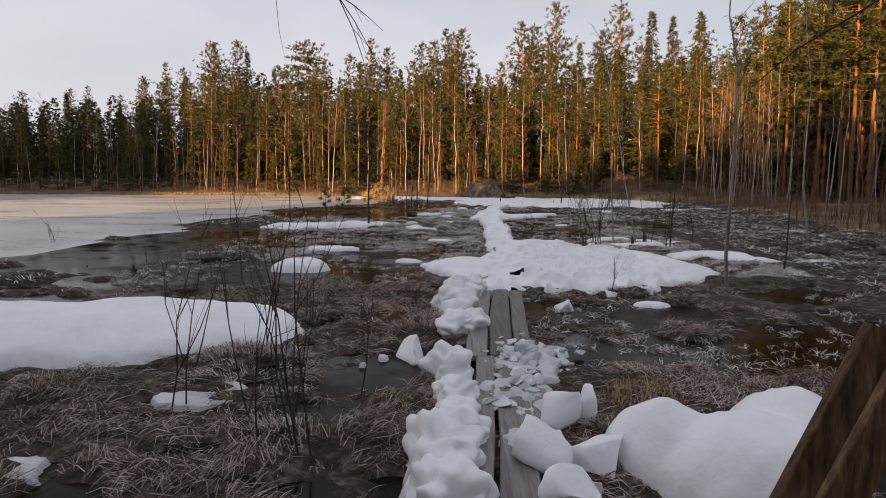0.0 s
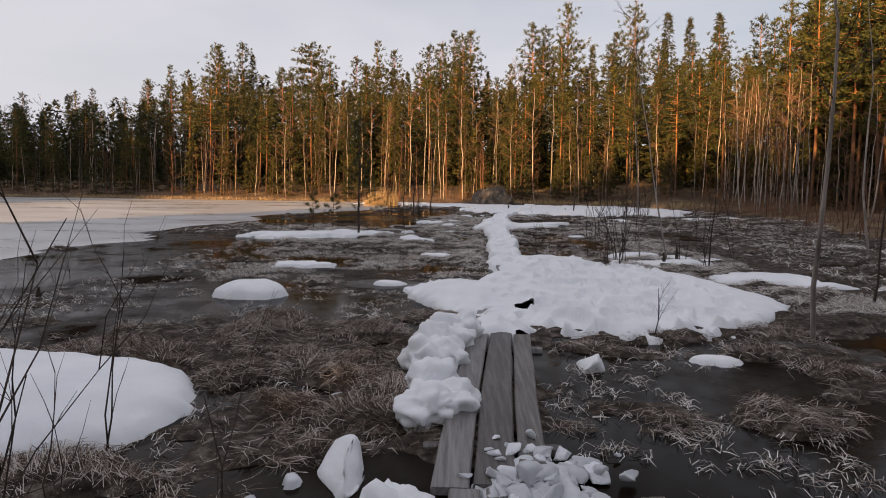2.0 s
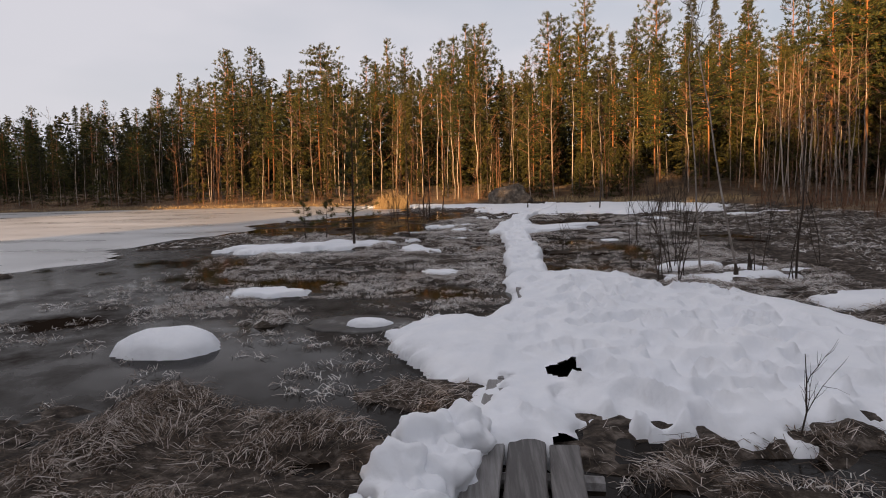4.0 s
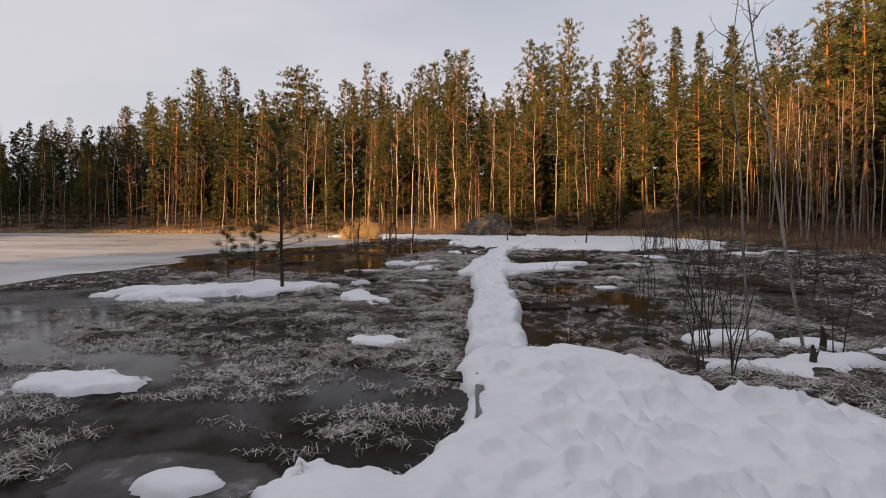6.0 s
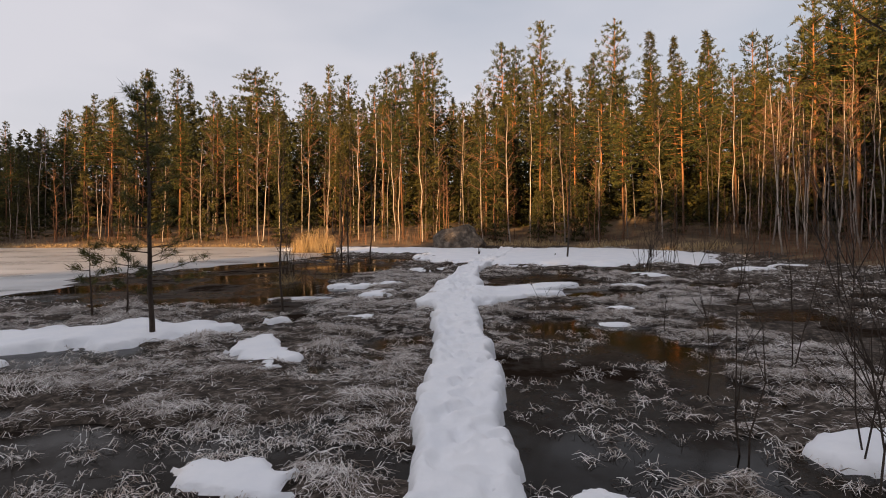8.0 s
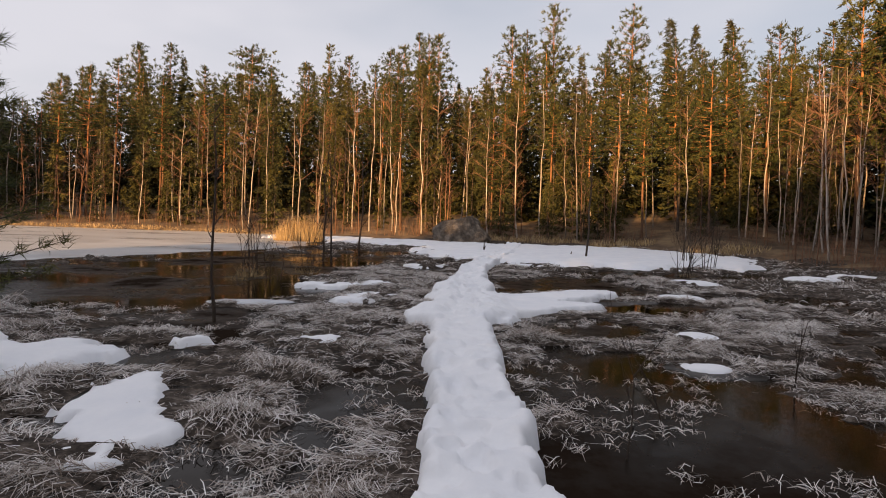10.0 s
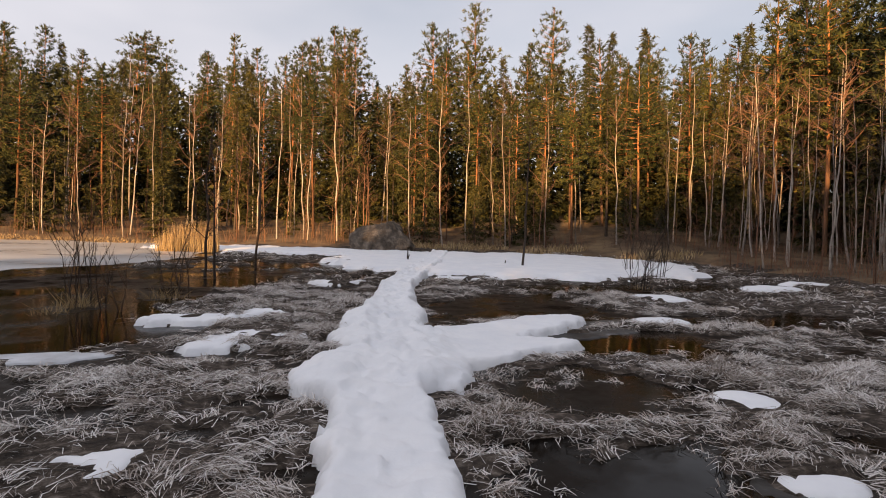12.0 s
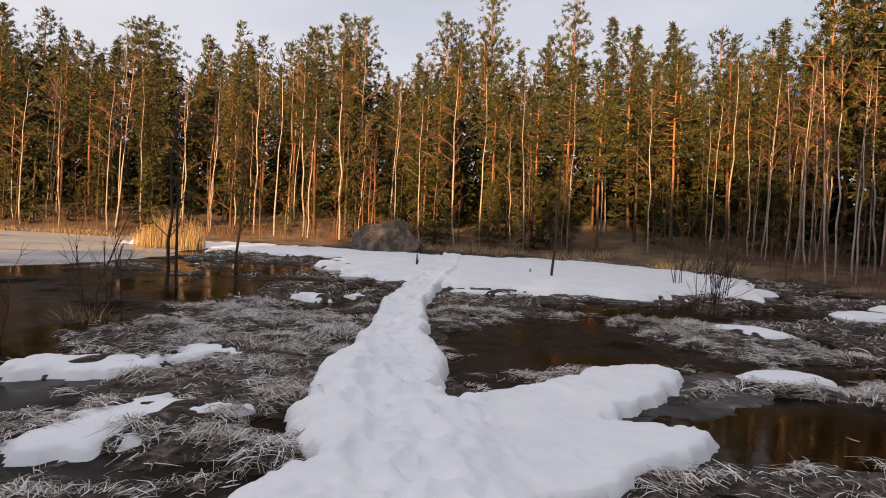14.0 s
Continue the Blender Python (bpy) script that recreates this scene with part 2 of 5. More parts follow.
POOLS = [(-4.6, 11.0, 4.8, 2.4), (-0.8, 9.6, 0.9, 1.6), (2.3, 6.5, 1.6, 0.8), (1.9, 5.0, 1.3, 0.6), (2.8, 15.5, 1.2, 1.9),
         (-1.2, 12.2, 1.8, 0.9), (0.2, 11.6, 0.9, 0.9), (-5.0, 22.4, 4.6, 1.5), (-1.7, 20.2, 1.4, 0.9), (-3.6, 27.2, 3.2, 3.2), (-2.6, 29.5, 3.0, 1.8), (-4.5, 25, 2.6, 1.4),
         (0.7, 17.4, 0.5, 0.7), (2.9, 18.3, 1.1, 0.9), (3.8, 16.6, 1.6, 0.6), (4.0, 24.9, 1.6, 1.4), (8.5, 27.3, 3.5, 0.9),
         (4.6, 21.9, 1.3, 0.5), (0.8, 32.5, 3.0, 1.2), (-5, 17.0, 3.0, 1.3), (6.0, 19.0, 1.3, 0.4), (-7.0, 14.5, 3, 2.0), (7.5, 23.4, 2.0, 0.5), (-0.5, 14.3, 1.5, 0.45), (-2.2, 13.3, 1.6, 0.5)]
MEADOWS = [(-1.4, 6.9, 1.6, 0.9), (3.4, 6.2, 0.9, 0.4), (4.5, 9.4, 2.0, 0.8), (-1.2, 17.0, 1.2, 1.2),
           (0.1, 22.5, 1.2, 2.0), (-1.6, 16.0, 1.8, 0.8), (0.0, 26.5, 1.6, 2.6), (7.5, 15.0, 4.0, 4.0), (4.2, 19.6, 1.4, 0.5), (0.9, 15.6, 0.6, 1.5),
           (6.3, 21.6, 2.0, 0.6), (3.4, 27.5, 1.5, 1.0), (9, 25, 3, 1.0), (-0.5, 23.4, 1.5, 1.2), (-4.0, 18.5, 2.5, 0.7), (-1.0, 15.2, 1.0, 0.5)]

# floating mats of sedge in the wide left-hand pool and beside the boards
MATS = [(-0.1, 20.9, 0.8, 0.55), (-1.3, 21.4, 1.1, 0.8), (-1.6, 19.6, 1.2, 0.8), (-2.9, 13.7, 1.5, 0.45), (-0.8, 14.7, 1.1, 0.45), (-1.9, 15.4, 1.5, 0.5), (-2.1, 10.5, 0.6, 0.55), (-3.5, 12.6, 0.8, 0.3), (0.55, 13.4, 0.35, 1.2), (-0.6, 12.9, 0.5, 0.25),
        (3.3, 6.9, 0.8, 0.3), (2.4, 5.6, 0.8, 0.25), (2.0, 7.0, 0.5, 0.25), (1.8, 4.4, 0.6, 0.2), (4.6, 8.4, 1.2, 0.4)]


def lake_edge(y):
    return np.interp(y, [9, 11, 13, 14, 16, 18, 24, 26.5, 28, 30, 33, 36, 42, 47, 60], [-9.5, -8.3, -8.5, -9.3, -7.5, -9.0, -7.6, -8.4, -8.0, -6.4, -4.2, -3.6, -4.5, -8, -12])


def shore(x):
    """The y at which the forest floor begins."""
    return np.interp(x, [-60, -40, -22, -12, -6, 2, 9, 14, 17, 60], [45, 45, 45, 44.5, 43.5, 42.5, 42.5, 37, 34, 34])


def forest_side(y):
    """The x at which the forest begins on the right-hand side."""
    return np.interp(y, [-20, 0, 15, 25, 31, 34, 40], [9, 10.5, 12.5, 15.0, 16.0, 16.5, 18])


def land(x, y):
    f = 0.0 + 0.38 * fbm(x * 0.55, y * 0.95, 3, 3) + 0.60 * fbm(x * 1.1, y * 2.3, 8, 3) + 0.50 * fbm(x * 2.7, y * 5.0, 18, 3)
    for px, py, rx, ry in POOLS:
        f = f - 0.62 * np.exp(-(((x - px) / rx) ** 2 + ((y - py) / ry) ** 2) ** 1.5)
    for px, py, rx, ry in MEADOWS:
        f = f + 0.26 * np.exp(-(((x - px) / rx) ** 2 + ((y - py) / ry) ** 2))
    for px, py, rx, ry in MATS:
        f = f + 0.36 * np.exp(-(((x - px) / rx) ** 2 + ((y - py) / ry) ** 2))
    f = f - 0.12 * np.exp(-(((x + 2.0) / 3.0) ** 2 + ((y - 13.6) / 2.2) ** 2))
    f = f - 1.2 * smoothstep(0.8, -0.8, x - lake_edge(y) + 0.6 * fbm(x * 0.5, y * 0.5, 5, 2)) * smoothstep(8, 10, y)
    return f


def forest_rise(x, y):
    a = smoothstep(-1.5, 2.5, y - shore(x) + fbm(x * 0.3, y * 0.3, 4, 2))
    b = smoothstep(-2.0, 2.0, x - forest_side(y) + 1.2 * fbm(x * 0.3, y * 0.3, 6, 2))
    c = smoothstep(-3, -7, y) 
    d = smoothstep(-52, -60, x)
    return np.maximum.reduce([a, b, c, d])


def tussock(x, y):
    """How strongly a tussock of sedge swells at a spot, 0 to 1."""
    return smoothstep(-0.22, 0.55, fbm(x * 1.7, y * 2.6, 61, 3)) * smoothstep(0.35, 0.65, np.abs(x - path_x(y)))


def ground_z(x, y):
    f = land(x, y)
    marsh = np.clip(f * 0.30, -0.20, 0.045) + 0.03 * np.clip(f, 0, 0.8) + 0.012 * fbm(x * 5, y * 5, 12, 3) + 0.06 * tussock(x, y) * smoothstep(0.0, 0.35, f)
    r = forest_rise(x, y)
    hill = 0.11 * np.clip(y - shore(x) - 2, 0, 90) * smoothstep(30, 42, y) + 0.03 * np.clip(x - forest_side(y) - 3, 0, 60) * smoothstep(44, 36, y)
    return marsh * (1 - r) + r * (0.25 + 0.25 * fbm(x * 0.25, y * 0.25, 9, 3) + np.minimum(hill, 8.0))


def grid_mesh(xs, ys, zf):
    X, Y = np.meshgrid(xs, ys)
    Z = zf(X, Y)
    nx, ny = len(xs), len(ys)
    i, j = np.meshgrid(np.arange(ny - 1), np.arange(nx - 1), indexing="ij")
    q = np.stack([i * nx + j, i * nx + j + 1, (i + 1) * nx + j + 1, (i + 1) * nx + j], -1).reshape(-1, 4)
    return np.stack([X, Y, Z], -1).reshape(-1, 3), q


far = np.array([1.0, 2.2, 4, 6, 8, 11, 14, 18, 23, 28, 34, 42, 52, 66, 90, 140, 250, 500, 1000, 2000])
gx = np.concatenate([-14 - far[::-1], np.arange(-14, 16.01, 0.14), 16 + far])
gy = np.concatenate([-3 - far[::-1], np.arange(-3, 12, 0.12), np.arange(12, 46.1, 0.2), 46 + far])
g = Geo()
gv, gq = grid_mesh(gx, gy, ground_z)
g.add(gv, gq)
ground = tagged(part("ground", g, M_PEAT, smooth=True), "dark peat bog ground with forest floor beyond", "ground", kind="structure")
ground.data.materials.append(M_FLOOR)
mid = gv[gq].mean(1)
ground.data.polygons.foreach_set("material_index", (forest_rise(mid[:, 0], mid[:, 1]) > 0.45).astype(np.int32))

g = Geo()
g.add([(-70, -8, 0), (30, -8, 0), (30, 62, 0), (-70, 62, 0)], [(0, 1, 2, 3)])
water = tagged(part("water", g, M_WATER), "dark brown bog water skinned with thin clear ice", "water", kind="structure")


def trimmed_sheet(geo, x0, x1, y0, y1, step, field, height):
    """A sheet over the cells in which field is above 0; its rim dips under the water."""
    xs, ys = np.arange(x0, x1 + step, step), np.arange(y0, y1 + step, step)
    X, Y = np.meshgrid(xs, ys)
    F = field(X, Y)
    Z = height(X, Y, F)
    ny, nx = F.shape
    ok = F > 0
    cell = ok[:-1, :-1] | ok[1:, :-1] | ok[:-1, 1:] | ok[1:, 1:]
    i, j = np.nonzero(cell)
    q = np.stack([i * nx + j, i * nx + j + 1, (i + 1) * nx + j + 1, (i + 1) * nx + j], -1)
    used, inv = np.unique(q, return_inverse=True)
    geo.add(np.stack([X, Y, Z], -1).reshape(-1, 3)[used], inv.reshape(-1, 4))


g = Geo()
trimmed_sheet(g, -68, -1, 8.5, 47, 0.4, lambda x, y: lake_edge(y) - x + 0.8 * fbm(x * 0.45, y * 0.45, 21, 4) - 0.3,
              lambda x, y, f: np.where(f > 0.0, 0.012 + 0.008 * smoothstep(0, 0.5, f), -0.05))
tagged(part("lake_ice", g, M_LAKE, smooth=True), "pale grey frozen lake surface with frosty streaks", "ice", kind="structure")


# ---- snow ----
def ellipse(cx, cy, rx, ry, turn=0.0):
    c, s = math.cos(radians(turn)), math.sin(radians(turn))

    def sd(x, y):
        u, v = (x - cx) * c + (y - cy) * s, -(x - cx) * s + (y - cy) * c
        return (1 - np.sqrt((u / rx) ** 2 + (v / ry) ** 2)) * min(rx, ry)
    sd.box = (cx - max(rx, ry), cx + max(rx, ry), cy - max(rx, ry), cy + max(rx, ry))
    return sd


def strip(y0, y1, half, off=0.0):
    """A band along the boardwalk."""
    def sd(x, y):
        return np.minimum(half - np.abs(x - path_x(y) - off), np.minimum(y - y0, y1 - y))
    sd.box = (path_x(y0) - half - 0.5, path_x(y1) + half + 0.5, y0, y1)
    return sd


def smax(a, b, k):
    h = np.clip(0.5 + 0.5 * (a - b) / k, 0, 1)
    return b + (a - b) * h + k * h * (1 - h)


SNOWY = []        # where snow lies: its field and its extent


def snow_patch(name, shapes, label, height=0.15, edge=0.25, rough=0.12, step=0.07, base=0.0, seed=1, mat=None, lumps=0.02, extra=None, blend=0.15, kind="", lump_scale=3.2, holes=(), jag=0.0):
    boxes = np.array([s.box for s in shapes])
    pad = 0.35

    def field(x, y):
        f = shapes[0](x, y)
        for s in shapes[1:]:
            f = smax(f, s(x, y), blend)
        return f + rough * fbm(x * 1.8, y * 1.8, seed, 3) + 0.4 * rough * fbm(x * 6, y * 6, seed + 40, 2) + 0.22 * rough * fbm(x * 15, y * 15, seed + 44, 2) + jag * fbm(x * 4.5, y * 4.5, seed + 47, 3)

    if name != "ice_ring":
        SNOWY.append((field, boxes[:, 0].min(), boxes[:, 1].max(), boxes[:, 2].min(), boxes[:, 3].max()))

    def top(x, y, f):
        t = np.clip(f / edge, 0, 1)
        z = base + height * np.sqrt(np.clip(1 - (1 - t) ** 2, 0, 1)) * (0.80 + 0.25 * fbm(x * 1.1, y * 1.1, seed + 7, 3)) + lumps * fbm(x * lump_scale, y * lump_scale, seed + 9, 4) * (0.35 + 0.65 * t)
        if extra is not None:
            z = extra(x, y, z, t)
        return np.where(f > 0, z, base - 0.06)
    g = Geo()
    trimmed_sheet(g, boxes[:, 0].min() - pad, boxes[:, 1].max() + pad, boxes[:, 2].min() - pad, boxes[:, 3].max() + pad, step, field, top)
    mid = g.v[0][g.f[0]].mean(1)
    for hx, hy, rx, ry in holes:
        ragged = 1 + 0.12 * fbm(mid[:, 0] * 6, mid[:, 1] * 6, 71, 2)
        out = ((mid[:, 0] - hx) / rx) ** 2 + ((mid[:, 1] - hy) / ry) ** 2 > ragged
        g.f[0], mid = g.f[0][out], mid[out]
    made = None
    for piece in islands(g):
        ob = tagged(part(name, piece, mat or M_SNOW, smooth=True), label, "snow", kind=kind)
        made = made or ob
    return made


def islands(geo, least=14):
    """Splits a sheet into its separate pieces, the largest first; crumbs are left out."""
    v, f = geo.v[0], geo.f[0]
    label = np.arange(len(v))
    while True:
        low = label[f].min(1)
        nxt = label.copy()
        np.minimum.at(nxt, f.ravel(), np.repeat(low, 4))
        nxt = nxt[nxt]
        if (nxt == label).all():
            break
        label = nxt
    face_label = label[f[:, 0]]
    names, counts = np.unique(face_label, return_counts=True)
    out = []
    for n in names[np.argsort(-counts)]:
        q = f[face_label == n]
        if len(q) >= least:
            used, inv = np.unique(q, return_inverse=True)
            piece = Geo()
            piece.add(v[used], inv.reshape(-1, 4))
            out.append(piece)
    return out


rng = np.random.default_rng(5)
PRINTS = []
for yy in np.arange(7.6, 33, 0.30):
    for k in range(2):
        PRINTS.append((path_x(yy) + rng.normal(0, 0.14), yy + rng.uniform(-0.15, 0.15), rng.uniform(0.05, 0.09), rng.uniform(0.07, 0.13), rng.uniform(0.03, 0.06)))
for k in range(230):
    PRINTS.append((rng.uniform(1.3, 3.8), rng.uniform(7.5, 12.5), rng.uniform(0.06, 0.12), rng.uniform(0.08, 0.15), rng.uniform(0.06, 0.12)))
for k in range(60):
    PRINTS.append((rng.uniform(1.3, 3.2), rng.uniform(19.8, 23.3), rng.uniform(0.06, 0.12), rng.uniform(0.08, 0.15), rng.uniform(0.02, 0.05)))


HOLES = [(1.20, 8.40, 0.15, 0.14), (1.13, 7.12, 0.20, 0.36)]


def trodden(x, y, z, t):
    """The trodden groove along the boards, and footprints."""
    d = np.abs(x - path_x(y))
    z = z * (1 - 0.4 * smoothstep(0.38, 0.85, d) * smoothstep(14, 17, y)) - 0.03 * smoothstep(0.32, 0.14, d) + 0.022 * fbm(x * 4.5, y * 4.5, 31, 2) * t + 0.045 * (0.35 - np.abs(fbm(x * 8, y * 8, 33, 3))) * t * smoothstep(1.1, 0.5, d)
    for px, py, rx, ry, dp in PRINTS:
        near = (np.abs(x - px) < 0.4) & (np.abs(y - py) < 0.45)
        if near.any():
            r = ((x[near] - px) / rx) ** 2 + ((y[near] - py) / ry) ** 2
            z[near] += dp * (-1.3 * np.exp(-r ** 2) + 0.2 * np.exp(-(r - 2.2) ** 2))
    z = np.maximum(z, 0.115 * smoothstep(0.0, 0.5, t))
    return np.where((t > 0.25) & (d < 0.36), np.maximum(z, 0.135 + 0.02 * fbm(x * 9, y * 9, 35, 2)), z)


snow_patch("snow_path", [strip(7.15, 13.6, 0.36), ellipse(0.48, 9.3, 0.72, 1.25, 25), ellipse(2.5, 9.75, 2.0, 2.35, -18), ellipse(2.15, 11.5, 1.1, 2.0, 8), ellipse(3.6, 9.2, 1.3, 0.95, 20)],
           "deep white trodden snow lying over the boardwalk", 0.24, 0.65, 0.14, 0.035, 0.0, 2, M_SNOW, 0.02, trodden, holes=HOLES, jag=0.03)
snow_patch("snow_path", [strip(13.0, 40, 0.36), ellipse(1.35, 20.6, 0.45, 0.75, 0), ellipse(1.85, 23.2, 0.55, 1.7, -10), ellipse(1.45, 18.1, 0.30, 0.4), ellipse(2.75, 21.5, 0.5, 0.5), ellipse(2.35, 21.6, 0.85, 0.66, 20), ellipse(2.15, 20.8, 0.42, 0.7, 0), ellipse(2.9, 22.15, 0.75, 0.5, 30), ellipse(3.7, 22.7, 1.3, 0.42, 32), ellipse(3.25, 21.65, 0.75, 0.36, 10)],
           "narrow trodden white snow ridge along the boardwalk", 0.235, 0.10, 0.10, 0.03, 0.0, 3, M_SNOW, 0.028, trodden, lump_scale=6.0, jag=0.05)
WHITE = "smooth white snow mound on the frozen bog"
snow_patch("snow_mound", [ellipse(-3.4, 5.35, 1.9, 1.0, 8), ellipse(-4.6, 5.3, 1.6, 0.85, 0)], "large smooth white snow mound on dead sedge", 0.36, 0.7, 0.08, 0.06, 0, 4)
snow_patch("snow_mound", [ellipse(-2.6, 9.35, 0.48, 0.36)], "small rounded white snow hump in dark water", 0.28, 0.35, 0.06, 0.05, 0, 5)
snow_patch("snow_mound", [ellipse(-3.9, 17.7, 1.9, 0.75, 12), ellipse(-2.9, 18.2, 0.9, 0.6)], "long white snow patch under small pines", 0.15, 0.3, 0.4, 0.07, 0, 6)
snow_patch("snow_mound", [ellipse(-4.05, 16.45, 0.5, 0.24)], WHITE, 0.09, 0.2, 0.06, 0.05, 0, 7)
snow_patch("snow_mound", [ellipse(-2.6, 12.0, 0.62, 0.30, 3)], "flat white snow plate on dark ice", 0.09, 0.08, 0.20, 0.05, 0, 8)
snow_patch("snow_mound", [ellipse(-0.72, 10.25, 0.26, 0.17)], "small snow hump ringed by ice", 0.09, 0.15, 0.05, 0.04, 0, 9)
snow_patch("ice_ring", [ellipse(-0.8, 10.3, 0.65, 0.40)], "pale icy ring on dark water", 0.015, 0.1, 0.10, 0.05, 0, 10, M_RING, 0.004)
snow_patch("snow_mound", [ellipse(5.6, 11.0, 0.9, 0.45, -15), ellipse(6.2, 10.4, 0.6, 0.2)], WHITE, 0.2, 0.3, 0.12, 0.06, 0, 11)
snow_patch("snow_mound", [ellipse(4.3, 12.5, 0.75, 0.35, -10), ellipse(4.9, 12.9, 0.5, 0.3)], "broken white snow round a stump", 0.15, 0.2, 0.18, 0.06, 0, 12)
for k, (px, py, rx, ry) in enumerate([(4.4, 14.0, 0.55, 0.3), (3.45, 12.65, 0.42, 0.22), (5.1, 13.6, 0.42, 0.25), (5.9, 13.2, 0.4, 0.16), (7.3, 10.4, 0.5, 0.2)]):
    snow_patch("snow_mound", [ellipse(px, py, rx, ry, 10)], "small broken patch of white snow", 0.12, 0.16, 0.14, 0.05, 0, 80 + k)
snow_patch("ice_ring", [ellipse(3.95, 7.2, 0.6, 0.32, -20)], "grey icy snow at a birch foot", 0.03, 0.2, 0.12, 0.05, 0, 13, M_RING, 0.006)
snow_patch("snow_mound", [ellipse(2.75, 6.85, 0.28, 0.16)], WHITE, 0.06, 0.12, 0.05, 0.05, 0, 14)
snow_patch("snow_bank", [ellipse(1.68, 2.62, 0.46, 0.5, 15), ellipse(2.12, 3.0, 0.34, 0.42), ellipse(1.30, 2.90, 0.32, 0.32)], "high rounded white snow bank beside the boards", 0.54, 0.42, 0.06, 0.03, 0, 15, lumps=0.035)
snow_patch("snow_mound", [ellipse(-0.1, 13.75, 0.48, 0.20, -15)], "flat white snow plate on dark ice", 0.06, 0.08, 0.22, 0.05, 0, 16)
snow_patch("snow_mound", [ellipse(-0.92, 17.0, 0.34, 0.66, 25)], "flat refrozen snow plate among sedge", 0.08, 0.08, 0.25, 0.05, 0, 17)
snow_patch("snow_mound", [ellipse(-2.8, 18.0, 0.9, 0.5, 10)], WHITE, 0.08, 0.2, 0.12, 0.06, 0, 18)
snow_patch("snow_mound", [ellipse(7.4, 25.5, 0.65, 0.55, -20)], WHITE, 0.12, 0.25, 0.12, 0.06, 0, 19)
snow_patch("snow_mound", [ellipse(5.95, 23.2, 0.48, 0.35)], WHITE, 0.1, 0.25, 0.08, 0.05, 0, 20)
snow_patch("snow_mound", [ellipse(4.55, 19.7, 0.32, 0.30)], "small white snow hump among sedge", 0.1, 0.2, 0.07, 0.05, 0, 21)
snow_patch("snow_mound", [ellipse(4.05, 18.5, 0.24, 0.2)], "small icy snow hump in dark water", 0.06, 0.2, 0.06, 0.04, 0, 90)
snow_patch("ice_ring", [ellipse(4.1, 18.5, 0.5, 0.42)], "grey icy rim on the bog", 0.012, 0.1, 0.12, 0.05, 0, 91, M_RING, 0.005)
snow_patch("ice_ring", [ellipse(4.6, 19.65, 0.5, 0.45)], "grey icy rim on the bog", 0.03, 0.1, 0.12, 0.05, 0, 22, M_RING, 0.005)
snow_patch("ice_ring", [ellipse(4.7, 22.9, 1.2, 0.55, 20)], "grey icy rim on the bog", 0.012, 0.1, 0.15, 0.06, 0, 23, M_RING, 0.004)
for k, (px, py, rx, ry) in enumerate([(-0.78, 23.5, 0.50, 0.26), (0.22, 24.0, 0.36, 0.20), (0.38, 22.3, 0.38, 0.17), (1.0, 27.8, 0.5, 0.3), (-1.25, 18.9, 0.30, 0.22), (0.1, 19.2, 0.2, 0.14), (-0.2, 21.9, 0.3, 0.12)]):
    snow_patch("snow_mound", [ellipse(px, py, rx, ry, 10)], "thin patch of old snow on sedge", 0.08, 0.25, 0.36, 0.04, 0.03, 240 + k)
snow_patch("icy_crust", [ellipse(-1.5, 21.6, 0.6, 0.22, 8)], "flat grey refrozen snow on dark water", 0.03, 0.2, 0.12, 0.04, 0.0, 260, M_ICY, 0.006)
snow_patch("snow_mound", [ellipse(11.7, 27.5, 0.8, 0.5)], WHITE, 0.12, 0.25, 0.12, 0.08, 0, 31)
snow_patch("snow_mound", [ellipse(13.7, 28.4, 0.8, 0.5)], WHITE, 0.12, 0.25, 0.12, 0.08, 0, 32)
snow_patch("snow_field", [ellipse(7.5, 34.8, 6.6, 5.6, 8), ellipse(0.5, 39.5, 5.5, 2.3, -8), ellipse(10.0, 31.8, 2.6, 2.2, 10), ellipse(-3.5, 41, 3.5, 1.6)],
           "broad flat snow field along the shore", 0.14, 0.8, 0.8, 0.16, 0.03, 33, lumps=0.03, kind="structure")
snow_patch("snow_mound", [ellipse(4.4, 29.3, 1.0, 0.25)], WHITE, 0.09, 0.2, 0.08, 0.06, 0, 34)


# ---- trees ----
def unit(v):
    return v / (np.linalg.norm(v, axis=-1, keepdims=True) + 1e-9)


def tufts(geo, centres, dirs, rng, blades, length, width, spread, loose=0.22):
    """Many small pointed needle sprays round each centre."""
    n = len(centres)
    c = np.repeat(np.asarray(centres), blades, 0)
    d = np.repeat(unit(np.asarray(dirs)), blades, 0)
    way = unit(d + rng.normal(0, spread, (n * blades, 3)))
    side = unit(np.cross(way, rng.normal(0, 1, (n * blades, 3))))
    ln = length * rng.uniform(0.6, 1.3, (n * blades, 1))
    w = width * rng.uniform(0.6, 1.3, (n * blades, 1))
    base = c + rng.normal(0, length * loose, (n * blades, 3))
    v = np.stack([base - side * w * 0.5, base + side * w * 0.5, base + way * ln], 1).reshape(-1, 3)
    geo.add(v, np.arange(n * blades * 3).reshape(-1, 3))


def trunk_line(rng, height, lean=0.02, wob=0.012, k=9):
    z = np.linspace(0, height, k)
    off = np.cumsum(rng.normal(0, wob * height / k * 3, (k, 2)), 0) + np.outer(z, rng.normal(0, lean, 2))
    off -= off[0]
    return np.column_stack([off, z])


def thing(name, label, category, group=""):
    return tagged(new(name), label, category, group)


